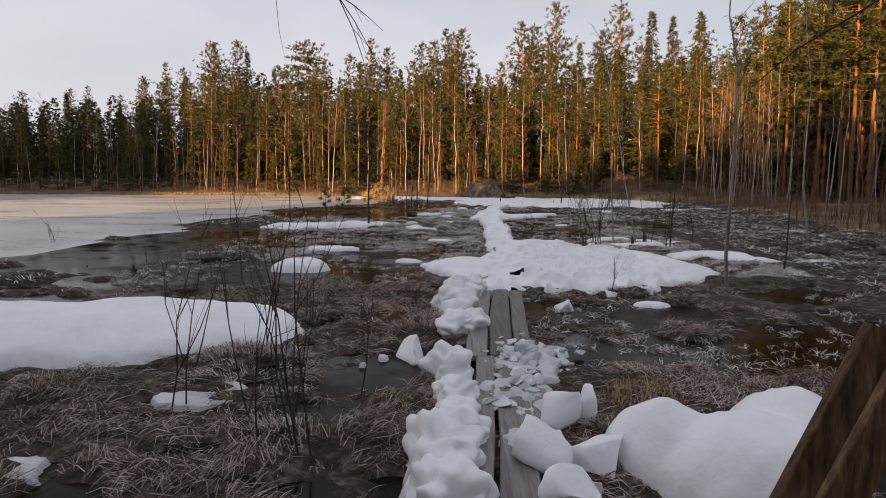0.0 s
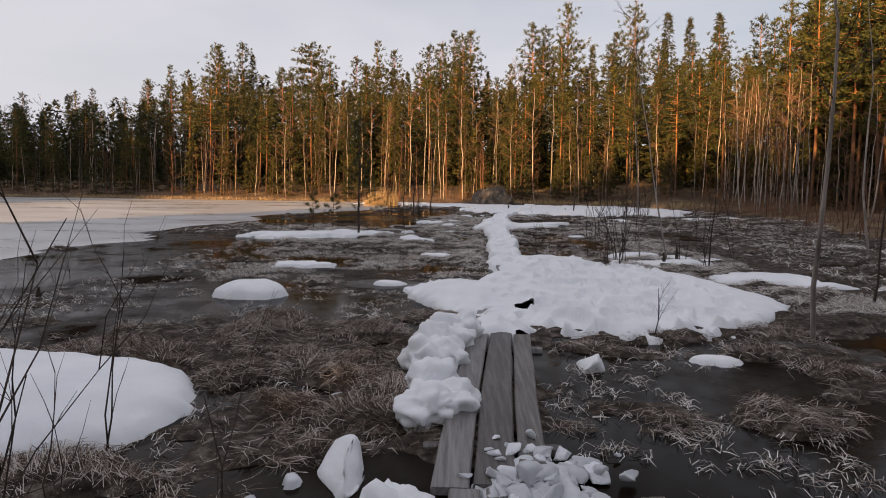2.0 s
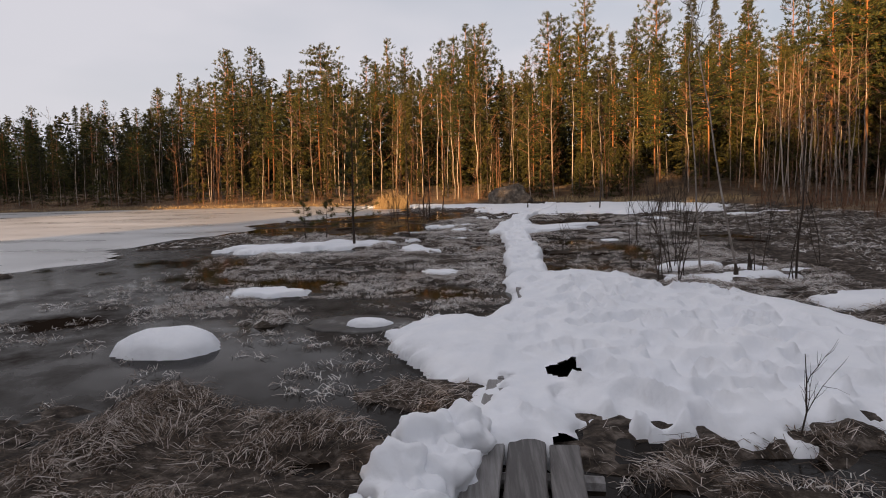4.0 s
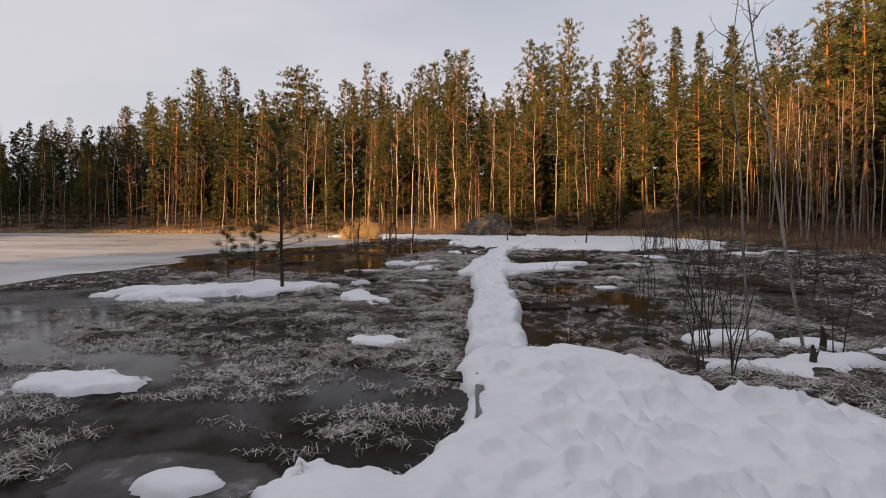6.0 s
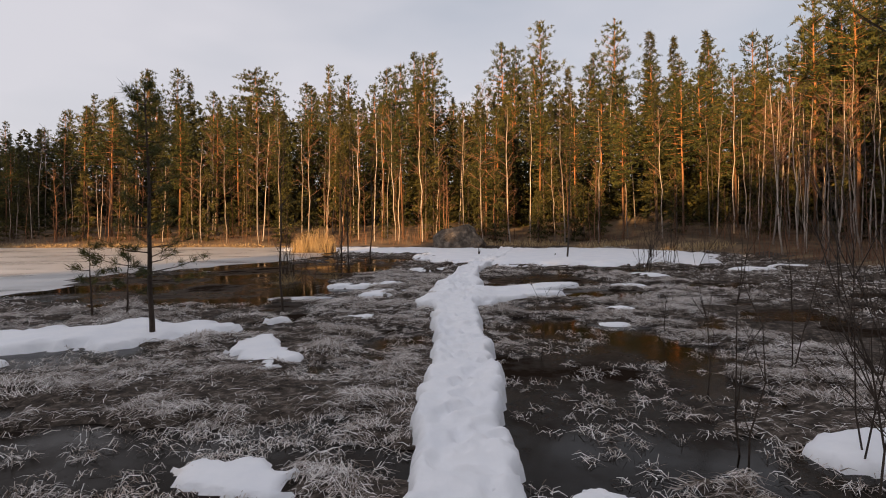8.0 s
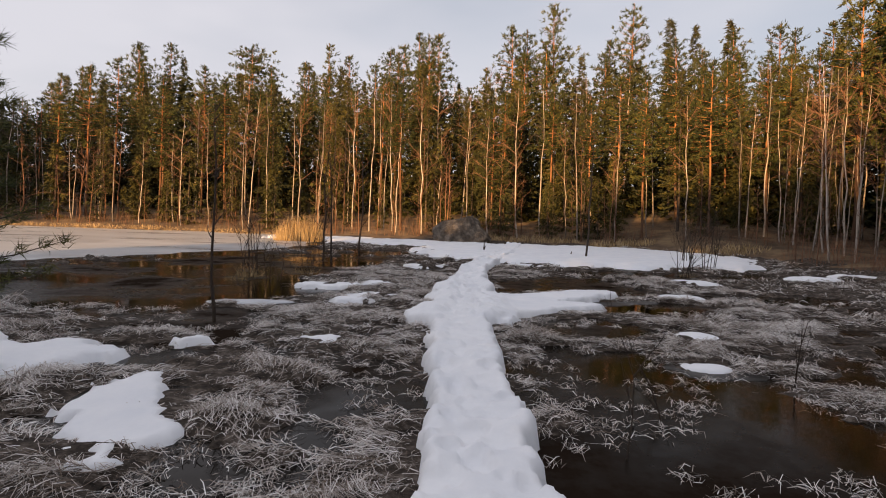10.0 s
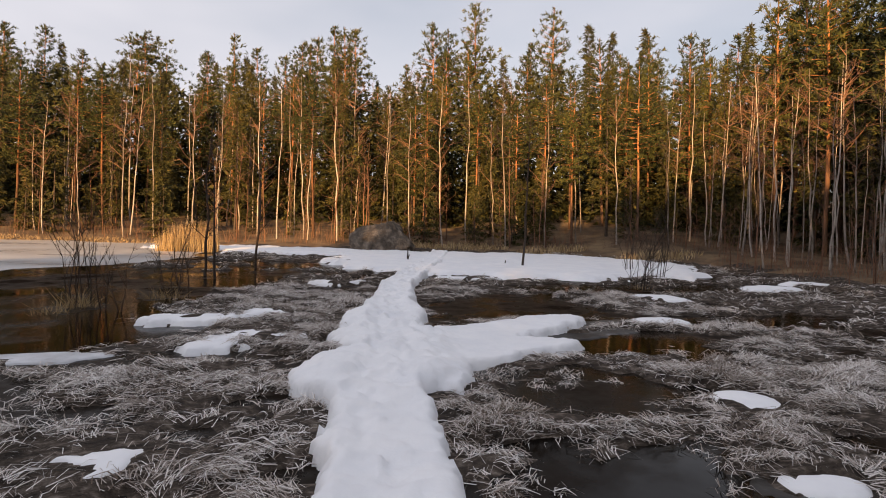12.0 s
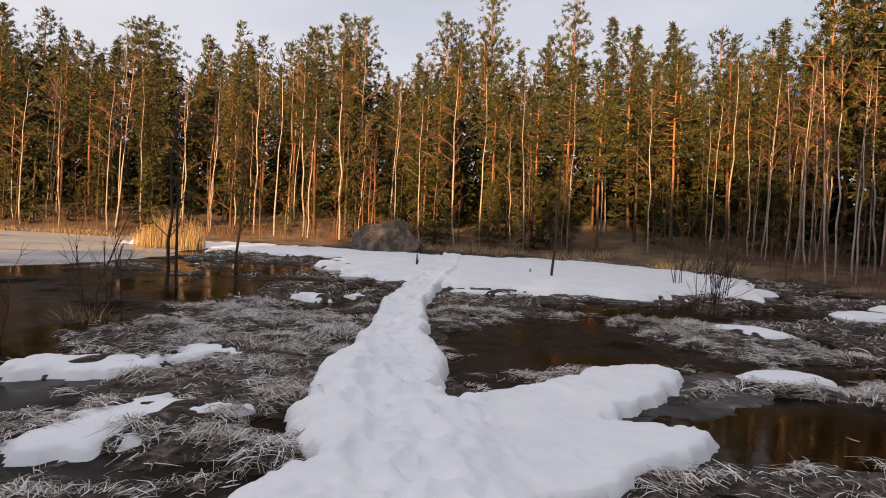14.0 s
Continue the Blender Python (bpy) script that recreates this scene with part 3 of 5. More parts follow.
def make_pine(seed, height, crown_from, width, label, dense=1.0, blades=12, flat=False):
    """A Scots pine: whorls of limbs that carry flat pads of needles, with gaps between them."""
    rng = np.random.default_rng(seed)
    root = thing("pine_tree", label, "tree", "forest trees")
    t, c = Geo(), Geo()
    line = trunk_line(rng, height, 0.012, 0.006)
    r0 = 0.0066 * height + 0.02
    tube(t, line, r0 * (1 - np.linspace(0, 1, 9) ** 1.3 * 0.85), 7)
    at = lambda z: np.array([np.interp(z, line[:, 2], line[:, 0]), np.interp(z, line[:, 2], line[:, 1]), z])
    cs, ds = [], []
    u = 0.0
    while u < 0.97:
        z = height * (crown_from + (0.985 - crown_from) * u)
        full = min(1.0, 0.50 + 2.4 * u) * (1 - u) ** (0.66 if not flat else 0.30)
        turn = rng.uniform(0, 6.28)
        arms = 5 if u < 0.75 else 4
        for b in range(arms):
            if rng.uniform() < (0.20 if u < 0.8 else 0.05):
                continue
            reach = width * (0.10 + 1.22 * full) * rng.uniform(0.5, 1.15)
            a = turn + b * 6.28 / arms + rng.uniform(-0.35, 0.35)
            rise = rng.uniform(-0.16, 0.10) + (0.75 * u * u if not flat else 0.15 * u)
            out = np.array([math.cos(a), math.sin(a), rise])
            p0 = at(z + rng.uniform(-0.12, 0.12))
            k = np.linspace(0, 1, 3)[:, None]
            if reach > 0.9:
                tube(t, p0 + out * reach * 0.8 * k + np.array([0, 0, 0.05 * reach]) * k ** 2, np.linspace(0.022, 0.005, 3) * (0.6 + height / 22), 3)
            m = max(2, int(reach * 3.7 * dense))
            for q in range(m):
                s = 0.16 + 0.84 * (q + rng.uniform(0.2, 0.9)) / m
                lat = rng.normal(0, 0.19 * reach * (0.35 + 0.65 * s), 3) * np.array([1, 1, 0.14])
                cs.append(p0 + out * reach * s + np.array([0, 0, 0.08 * reach * s * s]) + lat)
                ds.append(out * 0.5 + np.array([0, 0, 0.45]) + lat * 0.9)
        u += (0.052 if not flat else 0.062) * 8 / (height * (1 - crown_from)) * rng.uniform(0.8, 1.25)
    for k in range(3):
        cs.append(at(height * (0.95 + 0.02 * k)))
        ds.append(np.array([0, 0, 1.0]))
    for k in range(6):            # dead stubs below the crown
        z = height * rng.uniform(0.2, crown_from + 0.05)
        a = rng.uniform(0, 6.28)
        p0 = at(z)
        q = p0 + np.array([math.cos(a), math.sin(a), rng.uniform(-0.2, 0.2)]) * rng.uniform(0.4, 1.1)
        tube(t, [p0, (p0 + q) / 2 + rng.normal(0, 0.04, 3), q], [0.02, 0.013, 0.005], 3)
    tufts(c, cs, ds, rng, blades, 0.27, 0.078, 0.8, 0.24)
    part("trunk", t, M_PINEBARK, root, smooth=True)
    part("crown", c, M_PINE, root)
    return root


def make_spruce(seed, height, width, label, low=0.06, blades=7, sparse=1.0):
    rng = np.random.default_rng(seed)
    root = thing("spruce_tree", label, "tree", "forest trees")
    t, c = Geo(), Geo()
    line = trunk_line(rng, height, 0.006, 0.003)
    tube(t, line, (0.008 * height + 0.02) * (1 - np.linspace(0, 1, 9) * 0.93), 6)
    cs, ds = [], []
    z = height * low
    while z < height * 0.985:
        u = z / height
        for k in range(6 if u < 0.8 else 5):
            a = rng.uniform(0, 6.28)
            reach = width * (1 - u) ** 0.88 * rng.uniform(0.6, 1.15) + 0.06
            if u < 0.25:
                reach *= 0.55 + 1.8 * u
            out = np.array([math.cos(a), math.sin(a), 0])
            droop = -0.34 * (1 - u) + 0.25 * u
            p0 = np.array([np.interp(z, line[:, 2], line[:, 0]), np.interp(z, line[:, 2], line[:, 1]), z + rng.uniform(-0.12, 0.12)])
            q = p0 + out * reach + np.array([0, 0, droop * reach])
            if sparse == 1.0 and u < 0.3:
                tube(t, [p0, (p0 + q) / 2 + np.array([0, 0, -0.05 * reach]), q], [0.022, 0.014, 0.005], 3)
            m = max(2, int(reach * 4.0 * sparse))
            for j in range(m):
                s = 0.22 + 0.78 * (j + 0.6) / m
                lat = np.cross(out, [0, 0, 1]) * rng.normal(0, 0.20 * reach * (1.15 - s))
                cs.append(p0 + (q - p0) * s + lat + np.array([0, 0, -0.03]))
                ds.append(out * 0.8 + lat * 1.2 + np.array([0, 0, -0.28]))
        z += (0.32 + 0.18 * (1 - u)) / sparse ** 0.5
    cs += [line[-1] * np.array([1, 1, 0.985])] * 2
    ds += [np.array([0, 0, 1.0])] * 2
    tufts(c, cs, ds, rng, blades, 0.32, 0.085, 0.6)
    part("trunk", t, M_SPRUCEBARK, root, smooth=True)
    part("crown", c, M_SPRUCE, root)
    return root


def branchlets(geo, rng, p0, way, length, radius, depth, droop=0.0, sides=3, fan=0.6, forks=(2, 5)):
    """A bare limb that forks into finer twigs."""
    k = 3 if depth else 2
    pts, p, d = [np.array(p0, float)], np.array(p0, float), unit(np.array(way, float))
    for i in range(k):
        d = unit(d + rng.normal(0, 0.13, 3) + np.array([0, 0, 0.08 - droop]))
        p = p + d * length / k
        pts.append(p)
    tube(geo, pts, np.linspace(radius, radius * 0.35, k + 1), sides)
    if depth:
        for i in range(rng.integers(*forks)):
            s = rng.integers(1, k + 1)
            out = unit(d * 0.9 + rng.normal(0, fan, 3) + np.array([0, 0, 0.15 - droop]))
            branchlets(geo, rng, pts[s], out, length * rng.uniform(0.35, 0.6), radius * 0.5, depth - 1, droop, 3, fan, forks)


def make_birch(seed, height, label, crown_from=0.4, spread=1.4, limbs=16, red=False, lean=0.018, bark=None, name="birch_tree", slim=1.0):
    rng = np.random.default_rng(seed)
    root = thing(name, label, "tree", "forest trees")
    t, c = Geo(), Geo()
    line = trunk_line(rng, height, lean, 0.020)
    tube(t, line, slim * (0.0046 * height + 0.010) * (1 - np.linspace(0, 1, 9) * 0.88), 6)
    for i in range(limbs):
        u = rng.uniform(crown_from, 0.97)
        z = height * u
        a = rng.uniform(0, 6.28)
        p0 = [np.interp(z, line[:, 2], line[:, 0]), np.interp(z, line[:, 2], line[:, 1]), z]
        branchlets(c, rng, p0, (math.cos(a), math.sin(a), rng.uniform(0.5, 1.3)), spread * (1.15 - 0.7 * u) * rng.uniform(0.7, 1.3) * height / 10, (0.0022 * height + 0.004) * (0.6 if slim < 1 else 1.0), 2, 0.04)
    part("trunk", t, bark or M_BIRCHBARK, root, smooth=True)
    part("crown", c, M_REDTWIG if red else M_TWIG, root)
    return root


def lean_in(x):
    """Trees at the sides lean slightly towards the open bog."""
    return pose(0, 0, 0, 0, -2.6 * max(-1, min(1, x / 20)), 0)


def set_at(ob, x, y, s=1.0, rz=0.0, z=None, sz=None):
    ob.matrix_basis = Matrix.LocRotScale((x, y, float(ground_z(np.array(x), np.array(y))) - 0.05 if z is None else z), Euler((0, 0, rz)), (s, s, sz or s))


def clone(ob, x, y, s=1.0, rz=0.0, sz=None):
    z = float(ground_z(np.array(float(x)), np.array(float(y)))) - 0.08
    made = copy_thing(ob, Matrix.Translation((x, y, z)) @ lean_in(x) @ pose(0, 0, 0, 0, 0, math.degrees(rz)))
    made.scale = (s, s, sz or s)
    return made


TALL_PINE = "tall Scots pine with an orange upper trunk"
PINES = [make_pine(11, 15, 0.46, 2.2, TALL_PINE, 1.0), make_pine(12, 15, 0.38, 2.0, TALL_PINE, 1.05), make_pine(13, 15, 0.55, 2.1, TALL_PINE, 1.0),
         make_pine(14, 15, 0.32, 2.3, TALL_PINE, 1.05)]
WIDE_PINE = make_pine(15, 15, 0.62, 3.0, "old Scots pine with a wide flat crown", 1.5, 14, True)
SPRUCES = [make_spruce(21, 14, 2.1, "dark green pointed spruce"), make_spruce(22, 14, 1.7, "dark green pointed spruce"), make_spruce(23, 14, 1.9, "dark green spruce with bare lower trunk", 0.25)]
BIRCHES = [make_birch(31, 11, "slender leafless birch with a pale trunk", 0.5, 1.3, 12), make_birch(32, 11, "slender leafless birch with a pale trunk", 0.4, 1.5, 14, True),
           make_birch(33, 11, "thin crooked leafless birch", 0.6, 1.1, 9, False, 0.03), make_birch(34, 11, "leafless birch with reddish twigs", 0.45, 1.6, 15, True, 0.03)]
BRUSH = [make_birch(41, 4.5, "thin leafless alder sapling", 0.2, 1.6, 9, True, 0.05, M_REDTWIG, "alder_sapling"), make_birch(42, 3.5, "thin leafless alder sapling", 0.15, 1.8, 9, True, 0.06, M_REDTWIG, "alder_sapling")]
YOUNG = make_spruce(24, 5, 1.1, "young green spruce under the taller trees")
for ob in (*PINES, WIDE_PINE, *SPRUCES, *BIRCHES, *BRUSH, YOUNG):
    set_at(ob, 0, 0)
USED = set()


def bough_cloud(seed, height, width):
    """The boughs of one far spruce, as bare arrays."""
    rng = np.random.default_rng(seed)
    g, cs, ds, z = Geo(), [], [], height * 0.03
    while z < height * 0.985:
        u = z / height
        for k in range(6):
            a = rng.uniform(0, 6.28)
            reach = width * (1 - u) ** 0.75 * rng.uniform(0.5, 1.15) + 0.12
            out = np.array([math.cos(a), math.sin(a), 0])
            for j in range(max(1, int(reach * 1.8))):
                cs.append(np.array([0, 0, z]) + out * reach * rng.uniform(0.3, 1.0) + np.array([0, 0, -0.2 * reach]))
                ds.append(out + np.array([0, 0, -0.3]))
        z += 0.6
    tufts(g, cs, ds, rng, 3, 0.70, 0.36, 0.6)
    return np.concatenate(g.v)


CLOUDS = [bough_cloud(91 + k, 14, 2.5) for k in range(3)]


def far_tree(geo, rng, x, y, s, sz):
    v = CLOUDS[rng.integers(0, 3)]
    a = rng.uniform(0, 6.28)
    p = np.column_stack([(v[:, 0] * math.cos(a) - v[:, 1] * math.sin(a)) * s + x, (v[:, 0] * math.sin(a) + v[:, 1] * math.cos(a)) * s + y,
                         v[:, 2] * sz + float(ground_z(np.array(float(x)), np.array(float(y))))])
    geo.add(p, np.arange(len(p)).reshape(-1, 3))


FAR = Geo()


def plant(ob, x, y, s=1.0, rz=0.0, sz=None):
    """The first planting moves the built tree itself; the next ones are copies."""
    if ob.name in USED:
        return clone(ob, x, y, s, rz, sz)
    USED.add(ob.name)
    set_at(ob, x, y, s, rz, float(ground_z(np.array(float(x)), np.array(float(y)))) - 0.08, sz)
    return ob


SKYLINE_LEFT = [(-41.5, 62.0, 11.2, 'P'), (-39.6, 62.0, 11.5, 'P'), (-39.7, 64.0, 9.4, 'S'), (-34.8, 60.0, 10.3, 'P'), (-32.5, 60.0, 12.2, 'P'), (-29.6, 59.0, 13.4, 'P'),
                (-27.3, 59.0, 12.8, 'P'), (-24.2, 58.0, 15.3, 'P'), (-21.7, 58.0, 15.4, 'P'), (-20.6, 59.0, 14.5, 'S'), (-18.1, 58.0, 12.6, 'S'), (-14.0, 57.0, 15.0, 'W'),
                (-9.6, 55.0, 13.4, 'P'), (-7.3, 54.0, 14.6, 'P'), (-5.9, 54.0, 13.7, 'P'), (-4.3, 53.0, 11.6, 'S'), (-2.3, 52.0, 13.7, 'P'), (0.1, 50.0, 14.4, 'P')]
SKYLINE_RIGHT = [(1.2, 51.0, 14.6, 'P'), (2.1, 48.0, 10.5, 'B'), (3.1, 52.0, 11.4, 'S'), (4.5, 48.0, 11.7, 'B'), (6.8, 48.0, 14.5, 'P'), (8.0, 50.0, 14.8, 'P'), (9.4, 48.0, 16.0, 'P'),
                 (11.7, 49.0, 13.0, 'S'), (13.1, 48.0, 13.8, 'P'), (14.3, 47.0, 15.8, 'P'), (17.2, 47.0, 15.0, 'S'), (18.7, 47.0, 14.6, 'S'), (20.7, 46.0, 14.7, 'S'), (20.7, 44.0, 11.1, 'B'),
                 (23.0, 45.0, 14.2, 'P'), (24.2, 45.0, 14.0, 'P'), (25.4, 44.0, 14.0, 'P'), (26.5, 44.0, 14.8, 'S'), (27.2, 43.0, 12.7, 'P'), (27.7, 42.0, 14.4, 'P')]
rng = np.random.default_rng(77)
DEEP = 1.42          # the skyline trees stand well back from the shore, on rising ground
for i, (x, y, h, kind) in enumerate(SKYLINE_LEFT + SKYLINE_RIGHT):
    x, y, h = 1 + (x - 1) * DEEP, 8 + (y - 8) * DEEP, 1.65 + (h - 1.65) * DEEP
    h = h - float(ground_z(np.array(x), np.array(y)))
    ob = WIDE_PINE if kind == 'W' else PINES[i % 4] if kind == 'P' else SPRUCES[i % 2] if kind == 'S' else BIRCHES[i % 4]
    full = {'P': 15, 'W': 15, 'S': 14, 'B': 11}[kind]
    plant(ob, x, y, h / full, rng.uniform(0, 6.28))

# a second tier between the tallest
TIER = SKYLINE_LEFT + SKYLINE_RIGHT
for i, (a, b) in enumerate(zip(TIER[:-1], TIER[1:])):
    x, y, h = (a[0] + b[0]) / 2 + rng.uniform(-0.3, 0.3), (a[1] + b[1]) / 2 - 2.5, min(a[2], b[2]) * rng.uniform(0.82, 0.95)
    x, y, h = 1 + (x - 1) * DEEP, 8 + (y - 8) * DEEP, 1.65 + (h - 1.65) * DEEP
    h = h - float(ground_z(np.array(x), np.array(y)))
    ob = SPRUCES[i % 2] if i % 3 == 0 else PINES[(i * 3) % 4]
    plant(ob, x, y, h / 14.6, rng.uniform(0, 6.28))


def edge_y(x):
    return np.interp(x, [-60, -40, -22, -12, -6, 2, 9, 14, 20, 30], [47, 47, 47, 46.5, 45.5, 44.5, 44.5, 40.5, 38.5, 37])


# birches, saplings and young spruces along the forest edge, and the wood behind it
for x in np.arange(-48, 27, 1.7):
    x = x + rng.uniform(-0.5, 0.5)
    y = edge_y(x) + rng.uniform(-0.3, 2.2)
    plant(BIRCHES[rng.integers(0, 4)], x, y, rng.uniform(0.55, 0.85) * np.interp(x, [-45, -25, -10], [0.5, 0.65, 1.0]), rng.uniform(0, 6.28))
for x in np.arange(-48, 27, 2.6):
    x = x + rng.uniform(-1, 1)
    plant(BRUSH[rng.integers(0, 2)], x, edge_y(x) + rng.uniform(-1.0, 0.6), rng.uniform(0.5, 1.0), rng.uniform(0, 6.28))
    if rng.uniform() < 0.7:
        plant(YOUNG, x + 1, edge_y(x) + rng.uniform(0.3, 2.5), rng.uniform(0.5, 1.1), rng.uniform(0, 6.28))
for row, (dy, hmin, hmax, gap) in enumerate([(3.0, 7, 10, 2.2), (6.0, 8, 11, 2.3), (9.5, 9, 12, 2.6), (14, 9, 12.5, 2.6), (20, 9, 12, 2.4), (27, 9, 12, 2.6)]):
    for x in np.arange(-62 - row * 5, 40, gap):
        x = x + rng.uniform(-1.1, 1.1)
        y = edge_y(x) + dy + rng.uniform(-1.5, 1.5)
        pick = rng.uniform()
        ob = PINES[rng.integers(0, 4)] if pick < 0.48 else SPRUCES[rng.integers(0, 3)] if pick < 0.85 else BIRCHES[rng.integers(0, 4)]
        low = 0.78 if x < -28 else 1.0
        if row > 3:
            s = low * rng.uniform(hmin, hmax) / 14
            far_tree(FAR, rng, x, y, s, s)
            continue
        plant(ob, x, y, low * rng.uniform(hmin, hmax) / (11 if ob in BIRCHES else 14.5), rng.uniform(0, 6.28))

for gap, dy, h in ((1.7, 11.0, 8.5), (1.7, 17.0, 9.5)):
    for x in np.arange(-60, 36, gap):
        x = x + rng.uniform(-0.6, 0.6)
        s = h / 14 * rng.uniform(0.8, 1.1) * (0.75 if x < -28 else 1.0)
        far_tree(FAR, rng, x, edge_y(x) + dy + rng.uniform(-1.5, 1.5), s * 1.15, s)

# the wood that comes round on the right-hand side
for k in range(46):
    y = 6 + 35 * rng.uniform() ** 0.7
    x = forest_side(y) + rng.uniform(0.3, 5.5)
    plant(BIRCHES[rng.integers(0, 4)], x, y, rng.uniform(0.45, 0.8), rng.uniform(0, 6.28))
for k in range(60):
    y = rng.uniform(29, 42)
    x = forest_side(y) + rng.uniform(5.5, 16)
    ob = PINES[rng.integers(0, 4)] if rng.uniform() < 0.6 else SPRUCES[rng.integers(0, 3)]
    plant(ob, x, y, rng.uniform(0.70, 1.0), rng.uniform(0, 6.28))
for k in range(18):
    y = rng.uniform(2, 22)
    x = forest_side(y) + rng.uniform(9, 18)
    plant(PINES[rng.integers(0, 4)], x, y, rng.uniform(0.55, 0.8), rng.uniform(0, 6.28))
for k in range(60):
    y = rng.uniform(-4, 46)
    s = rng.uniform(0.5, 0.75)
    far_tree(FAR, rng, forest_side(y) + rng.uniform(15, 26), y, s * 1.2, s)
for k in range(30):
    x = rng.uniform(-30, 12)
    plant(BRUSH[rng.integers(0, 2)], x, edge_y(x) + rng.uniform(-0.5, 3.0), rng.uniform(0.9, 1.6), rng.uniform(0, 6.28))
for k in range(52):
    y = rng.uniform(10, 40)
    plant(BRUSH[rng.integers(0, 2)], forest_side(y) + rng.uniform(-1.0, 1.5), y, rng.uniform(0.4, 0.9), rng.uniform(0, 6.28))

# an unseen wood added behind, its heights set so its shade covers the bog
d_along = Vector((-to_sun.x, -to_sun.y)).normalized()
d_across = Vector((d_along.y, -d_along.x))
SHADE_WOOD = Geo()
for row in range(3):
    # the left run shades the far-left trees; the gap lets sun through
    for p in [*np.arange(-80, -44, 2.2), *np.arange(-21.5, 48, 1.4)]:
        s = -17 - row * 2.6 + rng.uniform(-1, 1)
        q = d_along * s + d_across * (p + rng.uniform(-0.5, 0.5))
        h = np.interp(p, [-80, -50, -44, -22, -18, -10, 2, 48], [21, 21, 15, 9, 12.5, 14.5, 16, 16]) * rng.uniform(0.9, 1.04)
        far_tree(SHADE_WOOD, rng, q.x, q.y, 1.35, h / 14)


tagged(part("far_wood", FAR, M_SPRUCE), "dense dark spruce wood deep in the forest", "forest", kind="stuff")
tagged(part("far_wood", SHADE_WOOD, M_SPRUCE), "dense unseen spruce wood added behind the start to shade the bog", "forest", kind="stuff")
# more slim trunks just inside the edge
for k in range(42):
    x = rng.uniform(-46, 28)
    plant(BIRCHES[rng.integers(0, 4)], x, edge_y(x) + rng.uniform(0.5, 7), rng.uniform(0.5, 0.88) * np.interp(x, [-45, -25, -10], [0.5, 0.65, 1.0]), rng.uniform(0, 6.28))
for k in range(34):
    x = rng.uniform(-46, 28)
    plant(YOUNG, x, edge_y(x) + rng.uniform(0.5, 6), rng.uniform(0.35, 1.0), rng.uniform(0, 6.28))


# ---- boardwalk ----
def board(geo, x0, x1, y0, y1, z, thick, rng):
    """A plank with worn, slightly uneven edges; it follows the path's line."""
    k = 9
    ys = np.linspace(y0, y1, k)
    cx = path_x(ys)
    l = cx + x0 + rng.normal(0, 0.004, k)
    r = cx + x1 + rng.normal(0, 0.004, k)
    zz = z + rng.normal(0, 0.003, k)
    b = 0.008
    prof = []
    for i in range(k):
        prof.append([(l[i], ys[i], zz[i] - thick), (l[i], ys[i], zz[i] - b), (l[i] + b, ys[i], zz[i]), (r[i] - b, ys[i], zz[i]), (r[i], ys[i], zz[i] - b), (r[i], ys[i], zz[i] - thick)])
    v = np.array(prof).reshape(-1, 3)
    f = [(i * 6 + j, i * 6 + (j + 1) % 6, (i + 1) * 6 + (j + 1) % 6, (i + 1) * 6 + j) for i in range(k - 1) for j in range(6)]
    geo.add(v, f)
    geo.add(v[:6], [(0, 1, 2, 5), (2, 3, 4, 5)])
    geo.add(v[-6:], [(5, 2, 1, 0), (5, 4, 3, 2)])


rng = np.random.default_rng(3)
boardwalk = thing("boardwalk", "weathered grey plank boardwalk, icy and half buried in snow", "boardwalk")
for y0, y1 in ((0.6, 4.55), (4.57, 8.3), (8.32, 12.2), (12.22, 16.1), (16.12, 20)):
    for a, b in ((-0.31, -0.115), (-0.095, 0.125), (0.145, 0.31)) if 4 < y0 < 8 else ((-0.245, -0.135), (-0.115, 0.05), (0.075, 0.26)) if y0 > 4 else ((-0.21, -0.05), (-0.02, 0.20), (0.215, 0.33)):
        if a > 0.05 and 8 < y0 < 12:          # a board is gone where the snow has caved in
            continue
        g = Geo()
        board(g, a, b, y0 + rng.uniform(-0.03, 0.03), (7.30 if a > 0.1 and 4 < y0 < 8 else y1) + rng.uniform(-0.03, 0.03), 0.10, 0.045, rng)
        part("plank", g, M_PLANK, boardwalk)
for y in np.arange(1.2, 20, 1.95):
    g = Geo()
    cx = float(path_x(y))
    out = 0.42 if y < 7.5 else 0.30
    tube(g, [(cx - out, y, 0.0), (cx, y + 0.02, 0.005), (cx + out, y, 0.0)], [0.05, 0.055, 0.05], 8)
    part("sleeper", g, M_PLANK, boardwalk, "round log sleeper under the planks")


